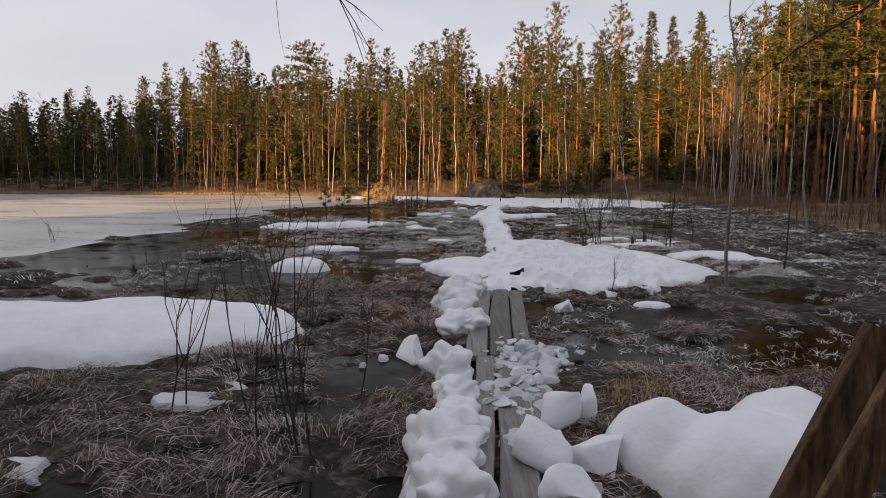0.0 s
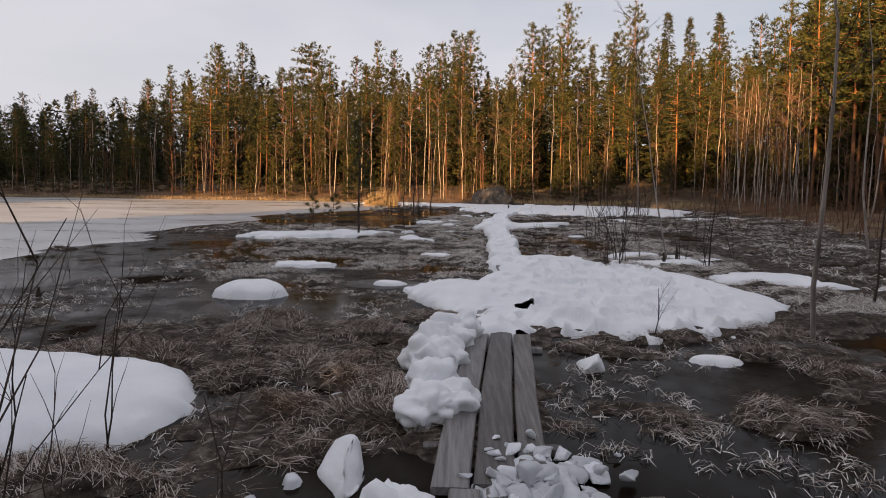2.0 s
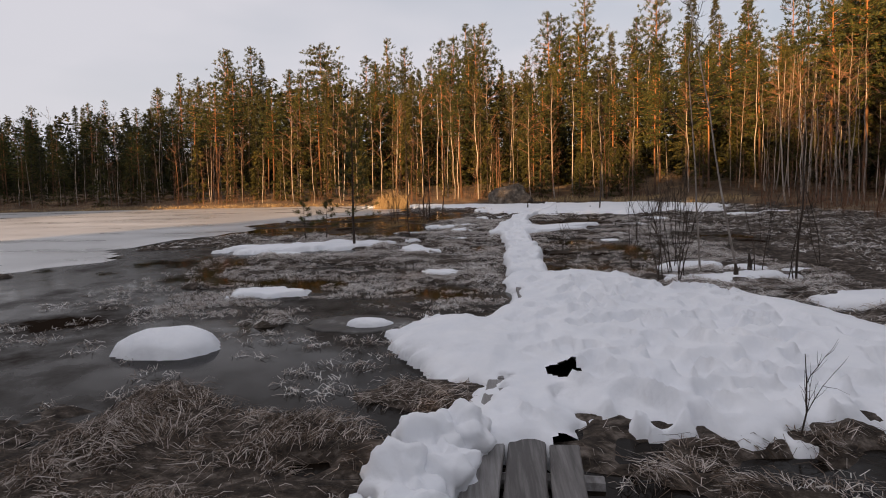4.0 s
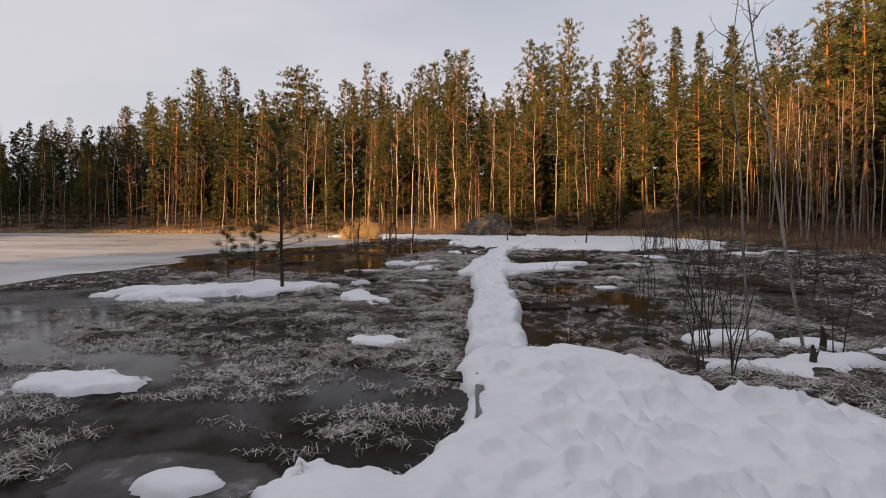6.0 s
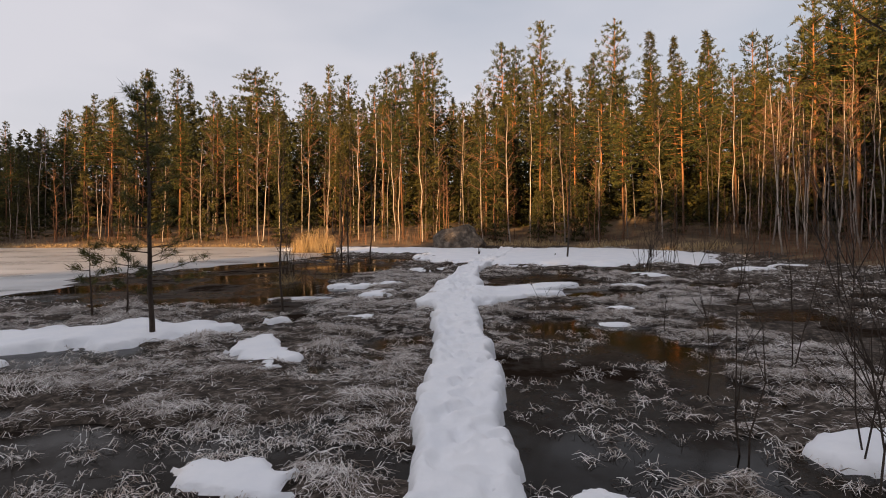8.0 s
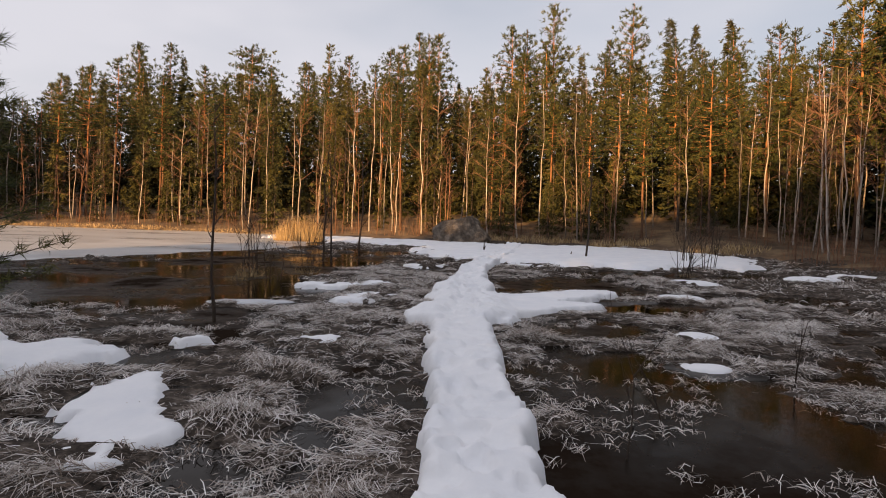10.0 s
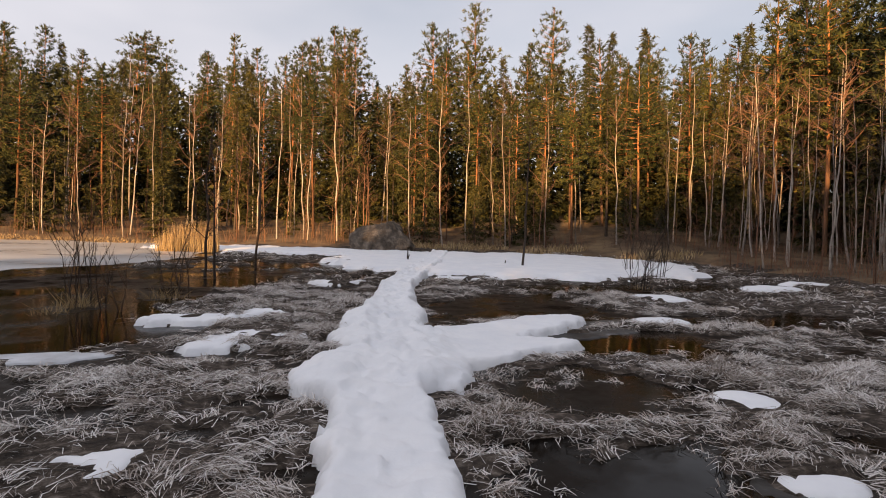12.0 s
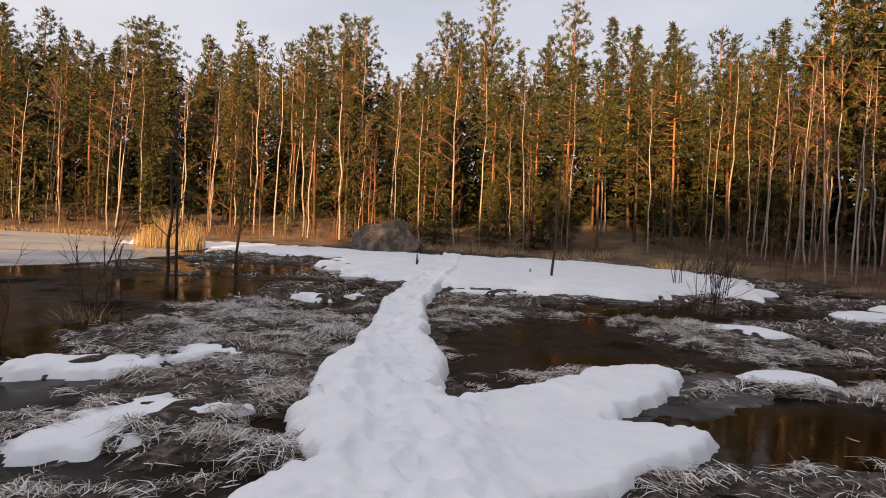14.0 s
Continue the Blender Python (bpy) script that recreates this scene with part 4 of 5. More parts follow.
def chunk(name, x, y, z, sx, sy, sz, seed, label, mat=None, soft=False):
    bm = bmesh.new()
    bmesh.ops.create_icosphere(bm, subdivisions=4 if soft else 3, radius=1.0)
    off = Vector((seed * 3.7, seed * 1.3, seed * 2.1))
    r = random.Random(seed)
    cuts = [(Vector((r.gauss(0, 1), r.gauss(0, 1), r.gauss(0, 0.8))).normalized(), r.uniform(0.72, 0.95) if soft else r.uniform(0.32, 0.72)) for i in range(4 if soft else 9)]
    for v in bm.verts:
        for n, far_off in cuts:
            over = v.co.dot(n) - far_off
            if over > 0:
                v.co -= n * over
    for v in bm.verts:
        p = v.co.copy()
        d = (1.2 if soft else 1.45) + (0.55 if soft else 0.16) * noise.noise(p * 1.5 + off) + (0.30 if soft else 0.05) * noise.noise(p * 3.3 + off) + 0.10 * noise.noise(p * 2.7 + off) + 0.03 * noise.noise(p * 7 + off)
        q = p * d
        q = Vector((math.copysign(abs(q.x) ** 0.95, q.x), math.copysign(abs(q.y) ** 0.95, q.y), math.copysign(abs(q.z) ** 0.95, q.z)))
        v.co = Vector((q.x * sx, q.y * sy, max(q.z, -0.55) * sz))
    for f in bm.faces:
        f.smooth = True
    me = bpy.data.meshes.new(name)
    bm.to_mesh(me)
    bm.free()
    me.materials.append(mat or M_SNOW)
    ob = tagged(new(name, me), label, "snow", "snow chunks by the boards")
    ob.matrix_basis = pose(x, y, z + 0.5 * sz, r.uniform(-16, 16), r.uniform(-16, 16), seed * 47 % 360)
    return ob


CHUNK = "broken lump of white snow beside the boards"
for k, (x, y, z, s, h) in enumerate([(0.80, 3.32, 0.09, 0.15, 0.13), (1.00, 3.45, 0.02, 0.08, 0.13), (0.58, 2.80, 0.10, 0.14, 0.13), (0.66, 2.42, 0.10, 0.12, 0.11), (0.92, 2.80, 0.06, 0.16, 0.14), (0.80, 2.55, 0.03, 0.08, 0.08),
                                     (1.55, 6.6, -0.05, 0.14, 0.10), (0.68, 3.02, 0.10, 0.07, 0.06), (-0.27, 4.78, -0.02, 0.19, 0.11)]):
    chunk("snow_chunk", x, y, z, s, s * 0.9, h, k + 1, CHUNK)
LUMP = "rounded lump of snow in the bank along the boards"
for k, (x, y, s, h) in enumerate([(0.08, 2.40, 0.17, 0.16), (0.06, 2.80, 0.17, 0.17), (0.15, 3.05, 0.14, 0.15), (0.0, 3.10, 0.12, 0.12), (0.14, 3.40, 0.11, 0.10), (0.12, 3.70, 0.13, 0.12), (0.06, 4.12, 0.15, 0.17), (0.13, 4.32, 0.09, 0.10),
                                  (0.14, 5.45, 0.17, 0.13), (0.30, 5.55, 0.15, 0.13), (0.16, 5.85, 0.16, 0.15), (0.08, 6.30, 0.15, 0.17), (0.24, 6.45, 0.14, 0.15), (0.18, 6.80, 0.15, 0.16), (0.36, 6.90, 0.14, 0.14), (0.26, 7.20, 0.17, 0.17), (0.44, 7.30, 0.14, 0.15)]):
    chunk("snow_chunk", x, y, 0.04, s, s * 1.1, h, 200 + k, LUMP, None, True)
rng = np.random.default_rng(9)
for k in range(130):
    y = rng.normal(4.60, 0.26)
    x = path_x(y) + rng.normal(0.30, 0.17)
    if k < 24:
        x, y = path_x(y) + rng.uniform(-0.2, 0.3), rng.uniform(3.4, 4.3)
    s = 0.015 + 0.050 * rng.uniform() ** 2
    on = abs(x - path_x(y)) < 0.3
    chunk("snow_crumb", x, y, 0.10 if on else 0.03, s * rng.uniform(0.9, 1.7), s * rng.uniform(0.8, 1.2), s * rng.uniform(0.4, 0.9), 20 + k, "small crumb of snow on the icy boards", M_ICY if k % 3 else M_TRODDEN)
snow_patch("icy_crust", [ellipse(0.82, 4.5, 0.26, 0.30), ellipse(0.95, 4.75, 0.2, 0.2), ellipse(0.55, 3.5, 0.16, 0.45)], "thin crushed snow crust on the planks", 0.022, 0.2, 0.3, 0.02, 0.088, 63, M_ICY, lumps=0.06, lump_scale=14)
for k, (px, py, rx, ry) in enumerate([(-0.70, 4.52, 0.40, 0.10), (-0.69, 3.17, 0.18, 0.11), (-1.40, 2.85, 0.28, 0.06), (-2.34, 2.80, 0.12, 0.10), (-1.12, 3.40, 0.20, 0.08), (-1.96, 3.78, 0.3, 0.08), (-0.58, 5.83, 0.14, 0.08)]):
    snow_patch("ice_patch", [ellipse(px, py, rx, ry, 12)], "thin icy snow between tufts of sedge", 0.022, 0.2, 0.26, 0.02, 0.03, 64 + k, M_ICY, 0.012)
snow_patch("snow_bank", [ellipse(0.06, 2.85, 0.20, 0.45, 4), ellipse(0.04, 2.35, 0.20, 0.4), ellipse(0.12, 3.55, 0.11, 0.3)], "lumpy white snow bank along the boards", 0.13, 0.18, 0.06, 0.03, 0.03, 61, lumps=0.08, lump_scale=6.5)
snow_patch("snow_bank", [ellipse(0.20, 5.65, 0.22, 0.28, -5), ellipse(0.16, 6.40, 0.20, 0.32, -8), ellipse(0.32, 7.1, 0.2, 0.45, -10)], "lumpy white snow bank along the boards", 0.12, 0.16, 0.07, 0.03, 0.03, 62, lumps=0.08, lump_scale=6.5)

# leaning brown planks at the start of the boards
stand = thing("plank_stand", "rough brown planks leaning at the start of the boardwalk", "planks")


def timber(p, q, w, d, face, parent):
    """A rectangular timber from p to q, its wide side across face."""
    g = Geo()
    p, q, face = np.array(p, float), np.array(q, float), unit(np.array(face, float))
    ax = unit(q - p)
    n = unit(face - ax * (face @ ax))
    s = np.cross(ax, n)
    ring = [(-w / 2 + .004, -d / 2), (w / 2 - .004, -d / 2), (w / 2, -d / 2 + .004), (w / 2, d / 2 - .004), (w / 2 - .004, d / 2), (-w / 2 + .004, d / 2), (-w / 2, d / 2 - .004), (-w / 2, -d / 2 + .004)]
    v = [p + s * a + n * b for a, b in ring] + [q + s * a + n * b for a, b in ring]
    g.add(v, [(i, (i + 1) % 8, 8 + (i + 1) % 8, 8 + i) for i in range(8)])
    g.add(v[:8], [tuple(range(8))[::-1]])
    g.add(v[8:], [tuple(range(8))])
    return part("plank", g, M_BEAM, parent)


timber((0.585, 1.28, 0.0), (1.13, 1.30, 1.305), 0.070, 0.05, (-0.3, -1, 0.2), stand)
timber((0.87, 1.44, 0.0), (1.43, 1.46, 1.30), 0.10, 0.05, (-0.3, -1, 0.2), stand)
timber((0.80, 1.44, 0.62), (1.6, 1.50, 0.60), 0.10, 0.04, (0, -1, 0), stand)

# boulder on the far shore
bm = bmesh.new()
bmesh.ops.create_icosphere(bm, subdivisions=5, radius=1.0)
rock_cuts = [(Vector((-0.6, -0.5, 0.6)).normalized(), 0.78), (Vector((0.75, -0.3, 0.55)).normalized(), 0.74), (Vector((0.1, -1, 0.25)).normalized(), 0.8), (Vector((-0.2, 0.1, 1)).normalized(), 0.82), (Vector((0.4, -0.8, 0.5)).normalized(), 0.8)]
for v in bm.verts:
    for n, far_off in rock_cuts:
        over = v.co.dot(n) - far_off
        if over > 0:
            v.co -= n * over * 0.9
for v in bm.verts:
    p = v.co.copy()
    d = 1.12 + 0.16 * noise.noise(p * 1.2 + Vector((4, 1, 2))) + 0.10 * noise.noise(p * 3.1) + 0.04 * noise.noise(p * 8)
    v.co = Vector((p.x * d * 1.38, p.y * d * 1.0, max(p.z * d, -0.4) * 0.98))
for f in bm.faces:
    f.smooth = True
me = bpy.data.meshes.new("boulder")
bm.to_mesh(me)
bm.free()
me.materials.append(M_ROCK)
boulder = tagged(new("boulder", me), "large grey granite boulder on the snowy shore", "rock")
boulder.matrix_basis = pose(2.95, 41.4, 0.40, 0, 0, 12)


# ---- shrubs and small trees on the bog ----
def bare_shrub(x, y, height, stems, seed, label, mat=None, name="bare_shrub", spread=0.10, depth=2, radius=0.007, forks=(3, 6)):
    rng = np.random.default_rng(seed)
    root = thing(name, label, "shrub", "shrubs on the bog")
    root.matrix_basis = pose(x, y, float(ground_z(np.array(float(x)), np.array(float(y)))) - 0.03)
    for i in range(stems):
        g = Geo()
        a = rng.uniform(0, 6.28)
        h = height * rng.uniform(0.65, 1.05)
        branchlets(g, rng, (0.06 * stems ** 0.5 * math.cos(a), 0.06 * stems ** 0.5 * math.sin(a), 0), (spread * math.cos(a), spread * math.sin(a), 1), h, radius, depth, 0.0, 4, 0.33, forks)
        part("stem", g, mat or M_TWIG, root)
    return root


BARE = "leafless dark shrub rising from the sedge"
for k, (x, y, h, n) in enumerate([(-0.72, 3.0, 1.35, 5), (-1.35, 3.4, 1.35, 2), (-1.1, 3.6, 1.1, 2), (-1.9, 3.6, 1.35, 2), (-0.55, 3.9, 0.9, 1), (-2.2, 4.4, 1.4, 3), (-1.75, 4.95, 1.2, 2), (-1.05, 2.9, 0.8, 1),
                                  (3.35, 12.3, 1.0, 6), (3.7, 12.9, 1.2, 5), (2.45, 16.5, 0.8, 1), (3.0, 17.0, 0.8, 1), (3.8, 15.3, 1.7, 1), (5.0, 13.1, 1.4, 2), (4.9, 15.8, 1.6, 2), (3.4, 13.1, 1.9, 1),
                                  (2.35, 7.5, 0.55, 1), (-2.6, 24.8, 1.3, 7), (-2.0, 24.3, 0.9, 4), (-1.5, 25.8, 1.6, 5), (8.2, 27.6, 1.5, 7), (9.9, 29.5, 1.4, 7), (4.0, 13.7, 1.6, 2), (4.5, 18.0, 0.8, 1),
                                  (-9.5, 12.8, 0.8, 2), (-6.0, 10.3, 0.6, 2), (5.3, 12.6, 1.3, 2), (6.5, 13.8, 1.5, 2), (3.3, 13.9, 1.3, 2), (6.9, 16.5, 1.3, 2), (10.2, 31.6, 1.6, 5)]):
    bare_shrub(x, y, h, n, 200 + k, BARE, radius=0.007 if y < 11 else 0.009 if y < 20 else 0.013, forks=(2, 4) if y < 6 else (3, 6))


def bog_birch(x, y, height, seed, label, slim=0.75, tilt=0.0, **kw):
    ob = make_birch(seed, height, label, slim=slim, **kw)
    ob["group"] = "small trees on the bog"
    ob.matrix_basis = pose(x, y, float(ground_z(np.array(float(x)), np.array(float(y)))) - 0.05, 0, tilt, 0)
    return ob


THIN = "thin leafless birch standing on the bog"
bog_birch(4.14, 7.62, 5.2, 301, THIN, slim=0.8, tilt=-4.5, crown_from=0.45, spread=1.3, limbs=8, lean=0.03)
bog_birch(10.0, 14.6, 6.5, 302, THIN, tilt=-3, crown_from=0.5, spread=1.1, limbs=9, lean=0.02)
bog_birch(4.25, 13.4, 4.6, 303, THIN, slim=0.55, tilt=-3, crown_from=0.4, spread=1.5, limbs=9, lean=0.04)
bog_birch(4.75, 13.2, 5.2, 304, THIN, slim=0.55, tilt=-5, crown_from=0.45, spread=1.4, limbs=9, lean=0.05)
bog_birch(6.9, 32.4, 5.0, 305, THIN, slim=1.25, crown_from=0.3, spread=1.2, limbs=9, bark=M_TWIG)
bog_birch(-1.2, 31.5, 4.6, 306, THIN, slim=1.25, crown_from=0.25, spread=1.4, limbs=10, bark=M_TWIG)
bog_birch(-2.0, 29.3, 4.2, 307, THIN, slim=1.25, crown_from=0.25, spread=1.3, limbs=10, bark=M_TWIG)
bog_birch(-1.6, 28.7, 3.6, 308, THIN, slim=1.25, crown_from=0.3, spread=1.2, limbs=8, bark=M_TWIG)
bog_birch(-1.5, 20.1, 3.1, 309, THIN, slim=1.0, crown_from=0.35, spread=1.1, limbs=9, bark=M_TWIG)
bog_birch(5.8, 9.0, 2.6, 310, THIN, crown_from=0.4, spread=1.0, limbs=6, bark=M_TWIG)
bog_birch(5.4, 12.7, 3.0, 311, THIN, crown_from=0.3, spread=1.1, limbs=6, bark=M_TWIG)


def bog_pine(x, y, height, seed, width, start, label, dense):
    rng = np.random.default_rng(seed)
    root = thing("small_pine", label, "tree", "small trees on the bog")
    root.matrix_basis = pose(x, y, float(ground_z(np.array(float(x)), np.array(float(y)))) - 0.03)
    t, c = Geo(), Geo()
    line = trunk_line(rng, height, 0.02, 0.01)
    tube(t, line, (0.009 * height + 0.008) * (1 - np.linspace(0, 1, 9) * 0.85), 6)
    cs, ds = [], []
    for i in range(int(dense)):
        u = start + (1 - start) * (i + 0.5) / dense
        z = height * u
        a = i * 2.4 + rng.uniform(-0.4, 0.4)
        reach = width * (1.15 - u) * rng.uniform(0.6, 1.1) + 0.05
        p0 = np.array([np.interp(z, line[:, 2], line[:, 0]), np.interp(z, line[:, 2], line[:, 1]), z])
        q = p0 + np.array([math.cos(a), math.sin(a), 0.25]) * reach
        tube(t, [p0, (p0 + q) / 2 - np.array([0, 0, 0.03]), q], [0.010, 0.007, 0.003], 3)
        for s in (0.55, 0.8, 1.0):
            cs.append(p0 + (q - p0) * s)
            ds.append(q - p0 + np.array([0, 0, 0.15]))
    cs.append(line[-1])
    ds.append(np.array([0, 0, 1.0]))
    tufts(c, cs, ds, rng, 42, 0.11, 0.008, 0.8)
    part("trunk", t, M_TWIG, root, smooth=True)
    part("crown", c, M_PINE, root)
    return root


bog_pine(-2.65, 17.8, 3.6, 401, 0.75, 0.25, "thin sparse bog pine with a dark trunk", 40)
bog_pine(-4.4, 19.3, 1.25, 402, 0.35, 0.35, "knee-high young pine in a snow patch", 9)
bog_pine(-3.75, 19.15, 1.15, 403, 0.4, 0.3, "knee-high young pine in a snow patch", 9)


for k, (x, y, h) in enumerate([(4.95, 13.2, 0.26), (4.45, 12.6, 0.2), (-6.6, 9.6, 0.22), (-5.4, 9.0, 0.2), (3.4, 34.5, 0.5), (6.6, 33.4, 0.35)]):
    rs = np.random.default_rng(970 + k)
    g = Geo()
    tube(g, [(0, 0, -0.1), (rs.normal(0, 0.01), 0, h * 0.5), (rs.normal(0, 0.03), rs.normal(0, 0.02), h)], [0.045, 0.032, 0.014], 7)
    tube(g, [(0.02, 0, h * 0.4), (0.07, 0.02, h * 0.7)], [0.02, 0.006], 5)
    stump = tagged(part("dead_stump", g, M_TWIG, smooth=True), "dark broken stump sticking out of the bog", "stump")
    stump.matrix_basis = pose(x, y, float(ground_z(np.array(x), np.array(y))))


# ---- sedge and reeds ----
def blades(geo, rng, x, y, z, heading, length, rise, width):
    """Arched blades of dead sedge, three points along each."""
    n = len(x)
    s = np.linspace(0, 1, 3)[None, :]
    hd = heading[:, None] + rng.normal(0, 0.9, (n, 1)) * s
    L = length[:, None] * s
    px = x[:, None] + np.cos(hd) * L
    py = y[:, None] + np.sin(hd) * L
    pz = z[:, None] + rise[:, None] * np.array([[0.25, 1.0, 0.3]]) * rng.uniform(0.7, 1.3, (n, 3))
    w = width[:, None] * np.array([[1.0, 0.85, 0.3]]) * 0.5
    nx, ny = -np.sin(hd) * w, np.cos(hd) * w
    tilt = rng.normal(0, 0.6, (n, 1)) * w
    v = np.stack([np.stack([px - nx, py - ny, pz - tilt], -1), np.stack([px + nx, py + ny, pz + tilt], -1)], 2).reshape(-1, 3)
    b = np.arange(n)[:, None] * 6
    f = np.concatenate([np.stack([b + 0, b + 1, b + 3, b + 2], -1), np.stack([b + 2, b + 3, b + 5, b + 4], -1)], 1).reshape(-1, 4)
    geo.add(v, f)


def under_snow(x, y):
    hit = np.zeros(len(x), bool)
    for field, xa, xb, ya, yb in SNOWY:
        near = np.nonzero((x > xa) & (x < xb) & (y > ya) & (y < yb))[0]
        if len(near):
            hit[near] |= field(x[near], y[near]) > 0.02
    return hit


def sedge(name, x0, x1, y0, y1, count, length, width, rise, seed, label, cut=0.0, apart=0.0, mat=None):
    rng = np.random.default_rng(seed)
    x, y = rng.uniform(x0, x1, count), rng.uniform(y0, y1, count)
    f = land(x, y)
    off = np.abs(x - path_x(y))
    keep = (f + 0.03 * rng.normal(0, 1, count) > cut) & (off > 0.30) & ((off > apart) | (y > 27)) & (forest_rise(x, y) < 0.5) & ~under_snow(x, y)
    x, y, f = x[keep], y[keep], f[keep]
    lump = tussock(x, y)
    keep = lump + rng.normal(0, 0.05, len(x)) > 0.06
    x, y, f, lump = x[keep], y[keep], f[keep], lump[keep]
    n = len(x)
    z = ground_z(x, y)
    heading = 3.4 * math.pi * fbm(x * 0.9, y * 0.9, 14, 2) + rng.normal(0, 0.45, n)
    g = Geo()
    k = smoothstep(-0.1, 0.4, f)
    blades(g, rng, x, y, np.maximum(z, 0.0) - 0.01, heading, length * rng.uniform(0.5, 1.3, n), rise * rng.uniform(0.3, 1.4, n) * (0.3 + 0.5 * k + 0.8 * lump), width * rng.uniform(0.6, 1.3, n))
    return tagged(part(name, g, mat or M_SEDGE), label, "grass", kind="stuff")


SEDGE = "matted dead sedge, bent over and white with frost"
sedge("sedge", -4.5, 4.2, 1.2, 8.5, 185000, 0.150, 0.0036, 0.040, 501, "matted wet dead sedge with a little frost", mat=M_SEDGE_WET)
sedge("sedge", -6.0, 6.0, 8.5, 20, 300000, 0.140, 0.0046, 0.034, 502, SEDGE)
sedge("sedge", -5, 8, 20, 27, 220000, 0.150, 0.0052, 0.036, 503, SEDGE)
sedge("sedge", -12, 15, 6, 41, 150000, 0.17, 0.0105, 0.045, 504, "matted pale sedge further out on the bog", 0.0, 5.5)
rng = np.random.default_rng(506)
tx, ty = rng.uniform(-5.5, 6.5, 4200), rng.uniform(4.5, 21, 4200)
tf = land(tx, ty)
keep = (tf < 0.05) & (tf > -1.0) & (np.abs(tx - path_x(ty)) > 0.4) & (vnoise(tx * 1.3, ty * 1.3, 51) > -0.25)
tx, ty = np.repeat(tx[keep], 12), np.repeat(ty[keep], 12)
nb = len(tx)
g = Geo()
blades(g, rng, tx + rng.normal(0, 0.035, nb), ty + rng.normal(0, 0.035, nb), np.zeros(nb), rng.uniform(0, 6.28, nb), rng.uniform(0.04, 0.13, nb), rng.uniform(0.01, 0.05, nb), np.full(nb, 0.0048))
tx, ty = rng.uniform(-4.2, 0.9, 3600), rng.uniform(10.6, 16.5, 3600)
keep = (land(tx, ty) < 0.1) & (np.abs(tx - path_x(ty)) > 0.4) & (fbm(tx * 0.9, ty * 1.5, 53, 3) > 0.10)
tx, ty = np.repeat(tx[keep], 11), np.repeat(ty[keep], 11)
nb = len(tx)
blades(g, rng, tx + rng.normal(0, 0.04, nb), ty + rng.normal(0, 0.04, nb), np.zeros(nb), rng.uniform(0, 6.28, nb), rng.uniform(0.03, 0.09, nb), rng.uniform(0.01, 0.04, nb), np.full(nb, 0.0050))
tagged(part("frost_tufts", g, M_SEDGE), "small frosted sedge tufts frozen into thin ice", "grass", kind="stuff")


def reeds(x0, y0, rx, ry, count, height, seed, label, mat, name="reeds", lean=0.12, width=0.012):
    rng = np.random.default_rng(seed)
    a, r = rng.uniform(0, 6.28, count), np.sqrt(rng.uniform(0, 1, count))
    x, y = x0 + rx * r * np.cos(a), y0 + ry * r * np.sin(a)
    z = ground_z(x, y) - 0.03
    h = height * rng.uniform(0.35, 1.1, count) * (1.1 - 0.5 * r ** 2)
    dx, dy = rng.normal(0, lean, count) * h, rng.normal(0, lean, count) * h
    t = rng.uniform(0, 3.14, count)
    wx, wy = width * np.cos(t), width * np.sin(t)
    v = np.stack([np.stack([x - wx, y - wy, z], -1), np.stack([x + wx, y + wy, z], -1), np.stack([x + dx * .4 + wx * .7, y + dy * .4 + wy * .7, z + h * .6], -1),
                  np.stack([x + dx * .4 - wx * .7, y + dy * .4 - wy * .7, z + h * .6], -1), np.stack([x + dx, y + dy, z + h], -1)], 1).reshape(-1, 3)
    b = np.arange(count)[:, None] * 5
    g = Geo()
    g.add(v, (b + np.array([[0, 1, 2, 3]])))
    g.add(np.zeros((0, 3)), b + np.array([[3, 2, 4]]) - g.count)
    return tagged(part(name, g, mat), label, "grass", kind="stuff")


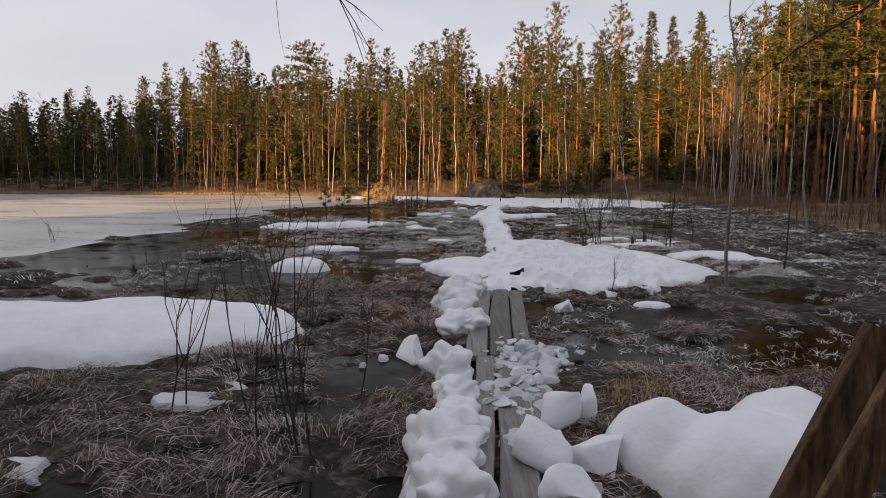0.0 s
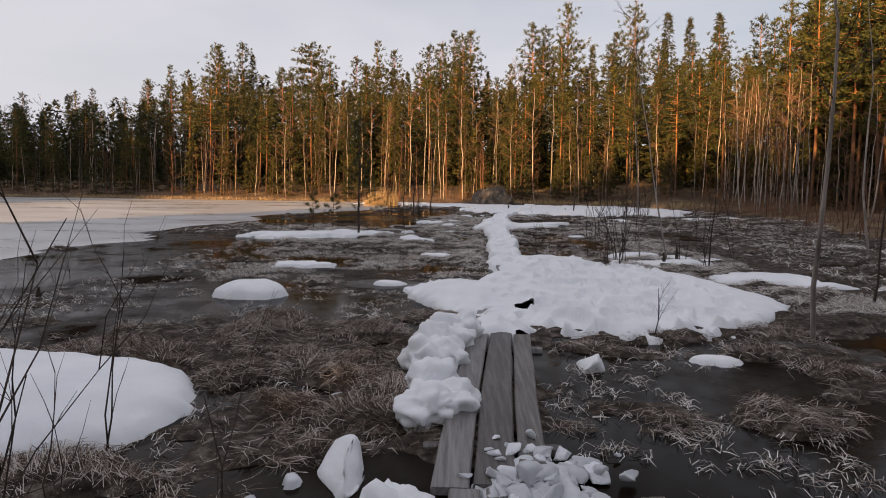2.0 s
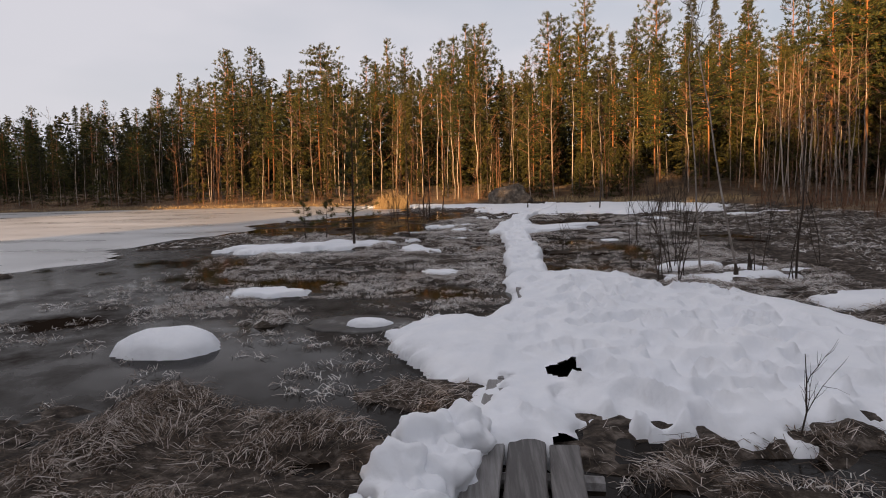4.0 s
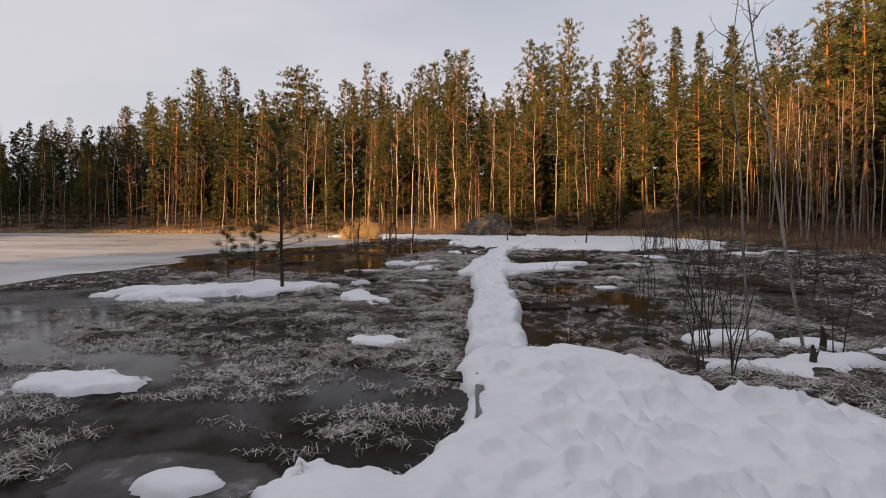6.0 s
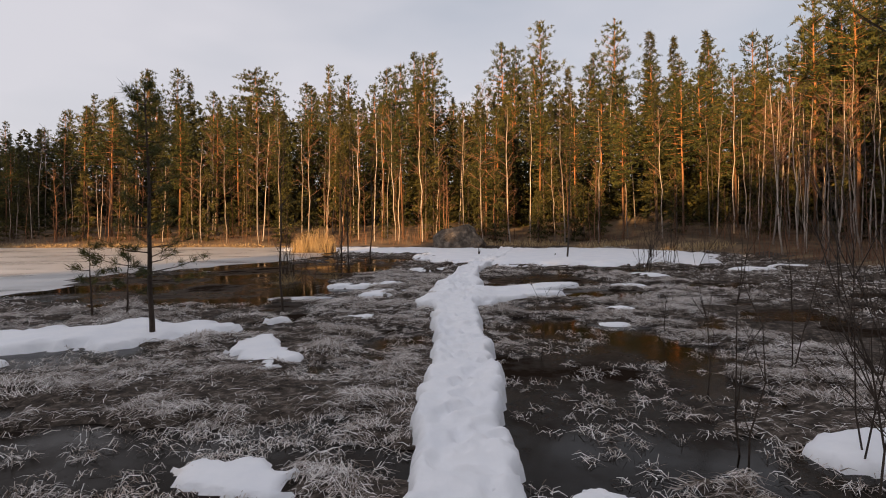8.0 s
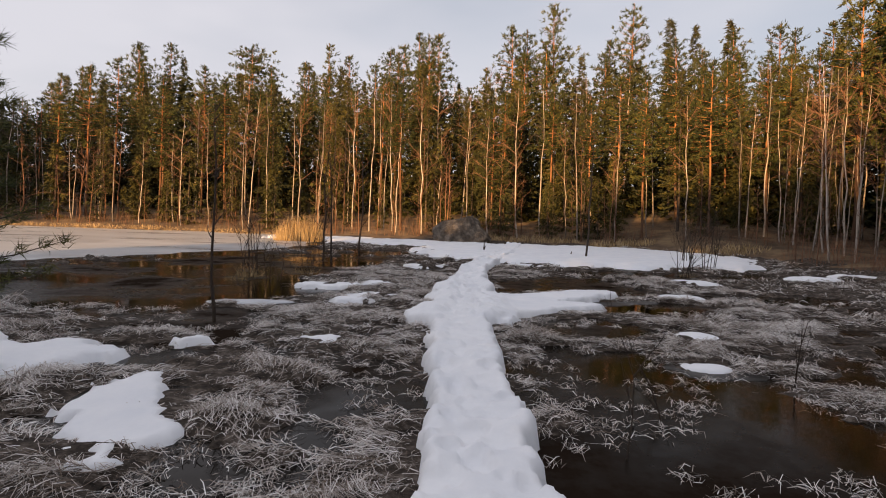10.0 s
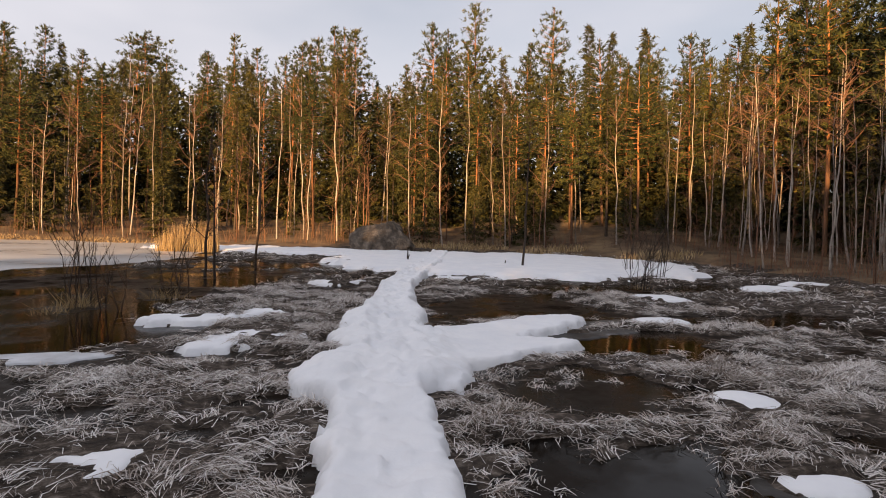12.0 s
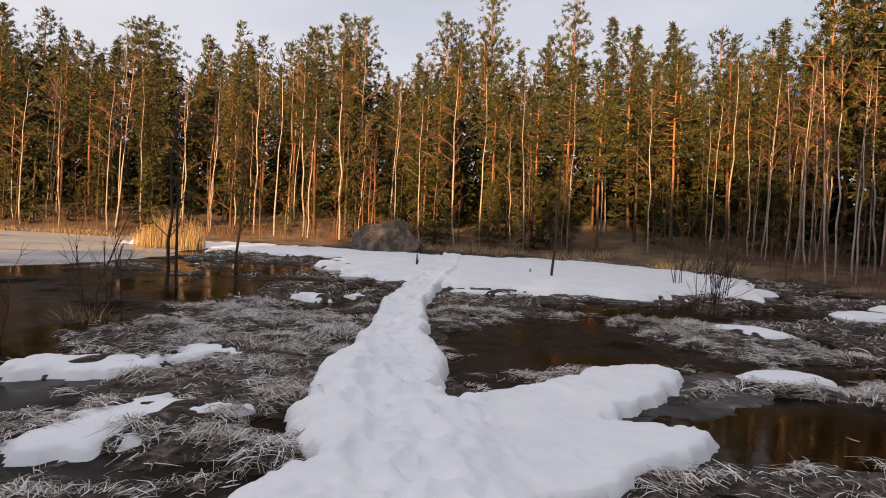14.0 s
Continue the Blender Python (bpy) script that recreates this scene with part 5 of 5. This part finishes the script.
reeds(-5.0, 38.6, 1.2, 0.6, 2200, 1.45, 601, "stand of tall golden dry reeds at the shore", M_STRAW, width=0.006, lean=0.09)
for k, x in enumerate(np.arange(-44, 28, 4.0)):
    reeds(x, float(edge_y(x)) + 0.4, 2.4, 1.6, 170, 1.15, 900 + k, "leafless brown undergrowth at the forest edge", M_REDTWIG, "undergrowth", 0.38, 0.007)
for k, y in enumerate(np.arange(10, 38, 4.0)):
    reeds(float(forest_side(y)) + 0.8, y, 1.5, 2.2, 200, 1.15, 930 + k, "leafless brown undergrowth at the forest edge", M_REDTWIG, "undergrowth", 0.38, 0.007)
for k, x in enumerate(np.arange(4, 18, 3.5)):
    reeds(x, float(shore(x)) + 0.5, 2.2, 0.9, 500, 0.45, 960 + k, "brown withered grass at the forest edge", M_STRAW, "shore_grass", 0.4, 0.014)
# dry grass fringe along the shore
rng = np.random.default_rng(88)
for k, x in enumerate(np.arange(-46, -5, 4.2)):
    reeds(x + rng.uniform(-1, 1), float(shore(x)) + 0.6, 3.2, 0.7, 620, 0.24, 700 + k, "dry straw-coloured grass along the shore", M_STRAW, "shore_grass", 0.45, 0.009)
for k, (x, y, h) in enumerate([(-2.6, 24.7, 0.55), (-1.7, 25.6, 0.45), (8.2, 27.5, 0.35), (1.50, 3.75, 0.16), (-2.7, 24.2, 0.4)]):
    reeds(x, y, 0.3, 0.25, 260, h, 800 + k, "clump of brown dead sedge", M_STRAW, "sedge_tussock", 0.4, 0.006)


def overhang(x, y, height, start, tip, seed, label):
    """A birch whose long thin limb hangs out over the walk."""
    rng = np.random.default_rng(seed)
    ob = make_birch(seed, height, label, crown_from=0.55, limbs=6, slim=0.8)
    ob["group"] = "small trees on the bog"
    z = float(ground_z(np.array(float(x)), np.array(float(y)))) - 0.05
    set_at(ob, x, y, z=z)
    g = Geo()
    a, b = np.array(start) - np.array([x, y, z]), np.array(tip) - np.array([x, y, z])
    line = [a + (b - a) * s + np.array([0, 0, 0.35 * math.sin(math.pi * s)]) + rng.normal(0, 0.02, 3) for s in np.linspace(0, 1, 8)]
    tube(g, line, np.linspace(0.022, 0.004, 8), 5)
    for k in range(9):
        s = line[rng.integers(4, 8)]
        branchlets(g, rng, s, unit(b - a) * 0.6 + rng.normal(0, 0.35, 3) + np.array([0, 0, -0.5]), rng.uniform(0.2, 0.45), 0.0028, 1, 0.22, 3, 0.5, (2, 4))
    part("limb", g, M_TWIG, ob)


overhang(-2.9, 1.0, 6.5, (-2.8, 1.05, 3.6), (-0.42, 2.25, 2.38), 951, "leafless birch with a drooping limb over the boards")
overhang(4.9, 4.1, 6.0, (4.8, 4.1, 3.3), (2.25, 4.0, 2.32), 952, "leafless birch with a long limb over the bog")
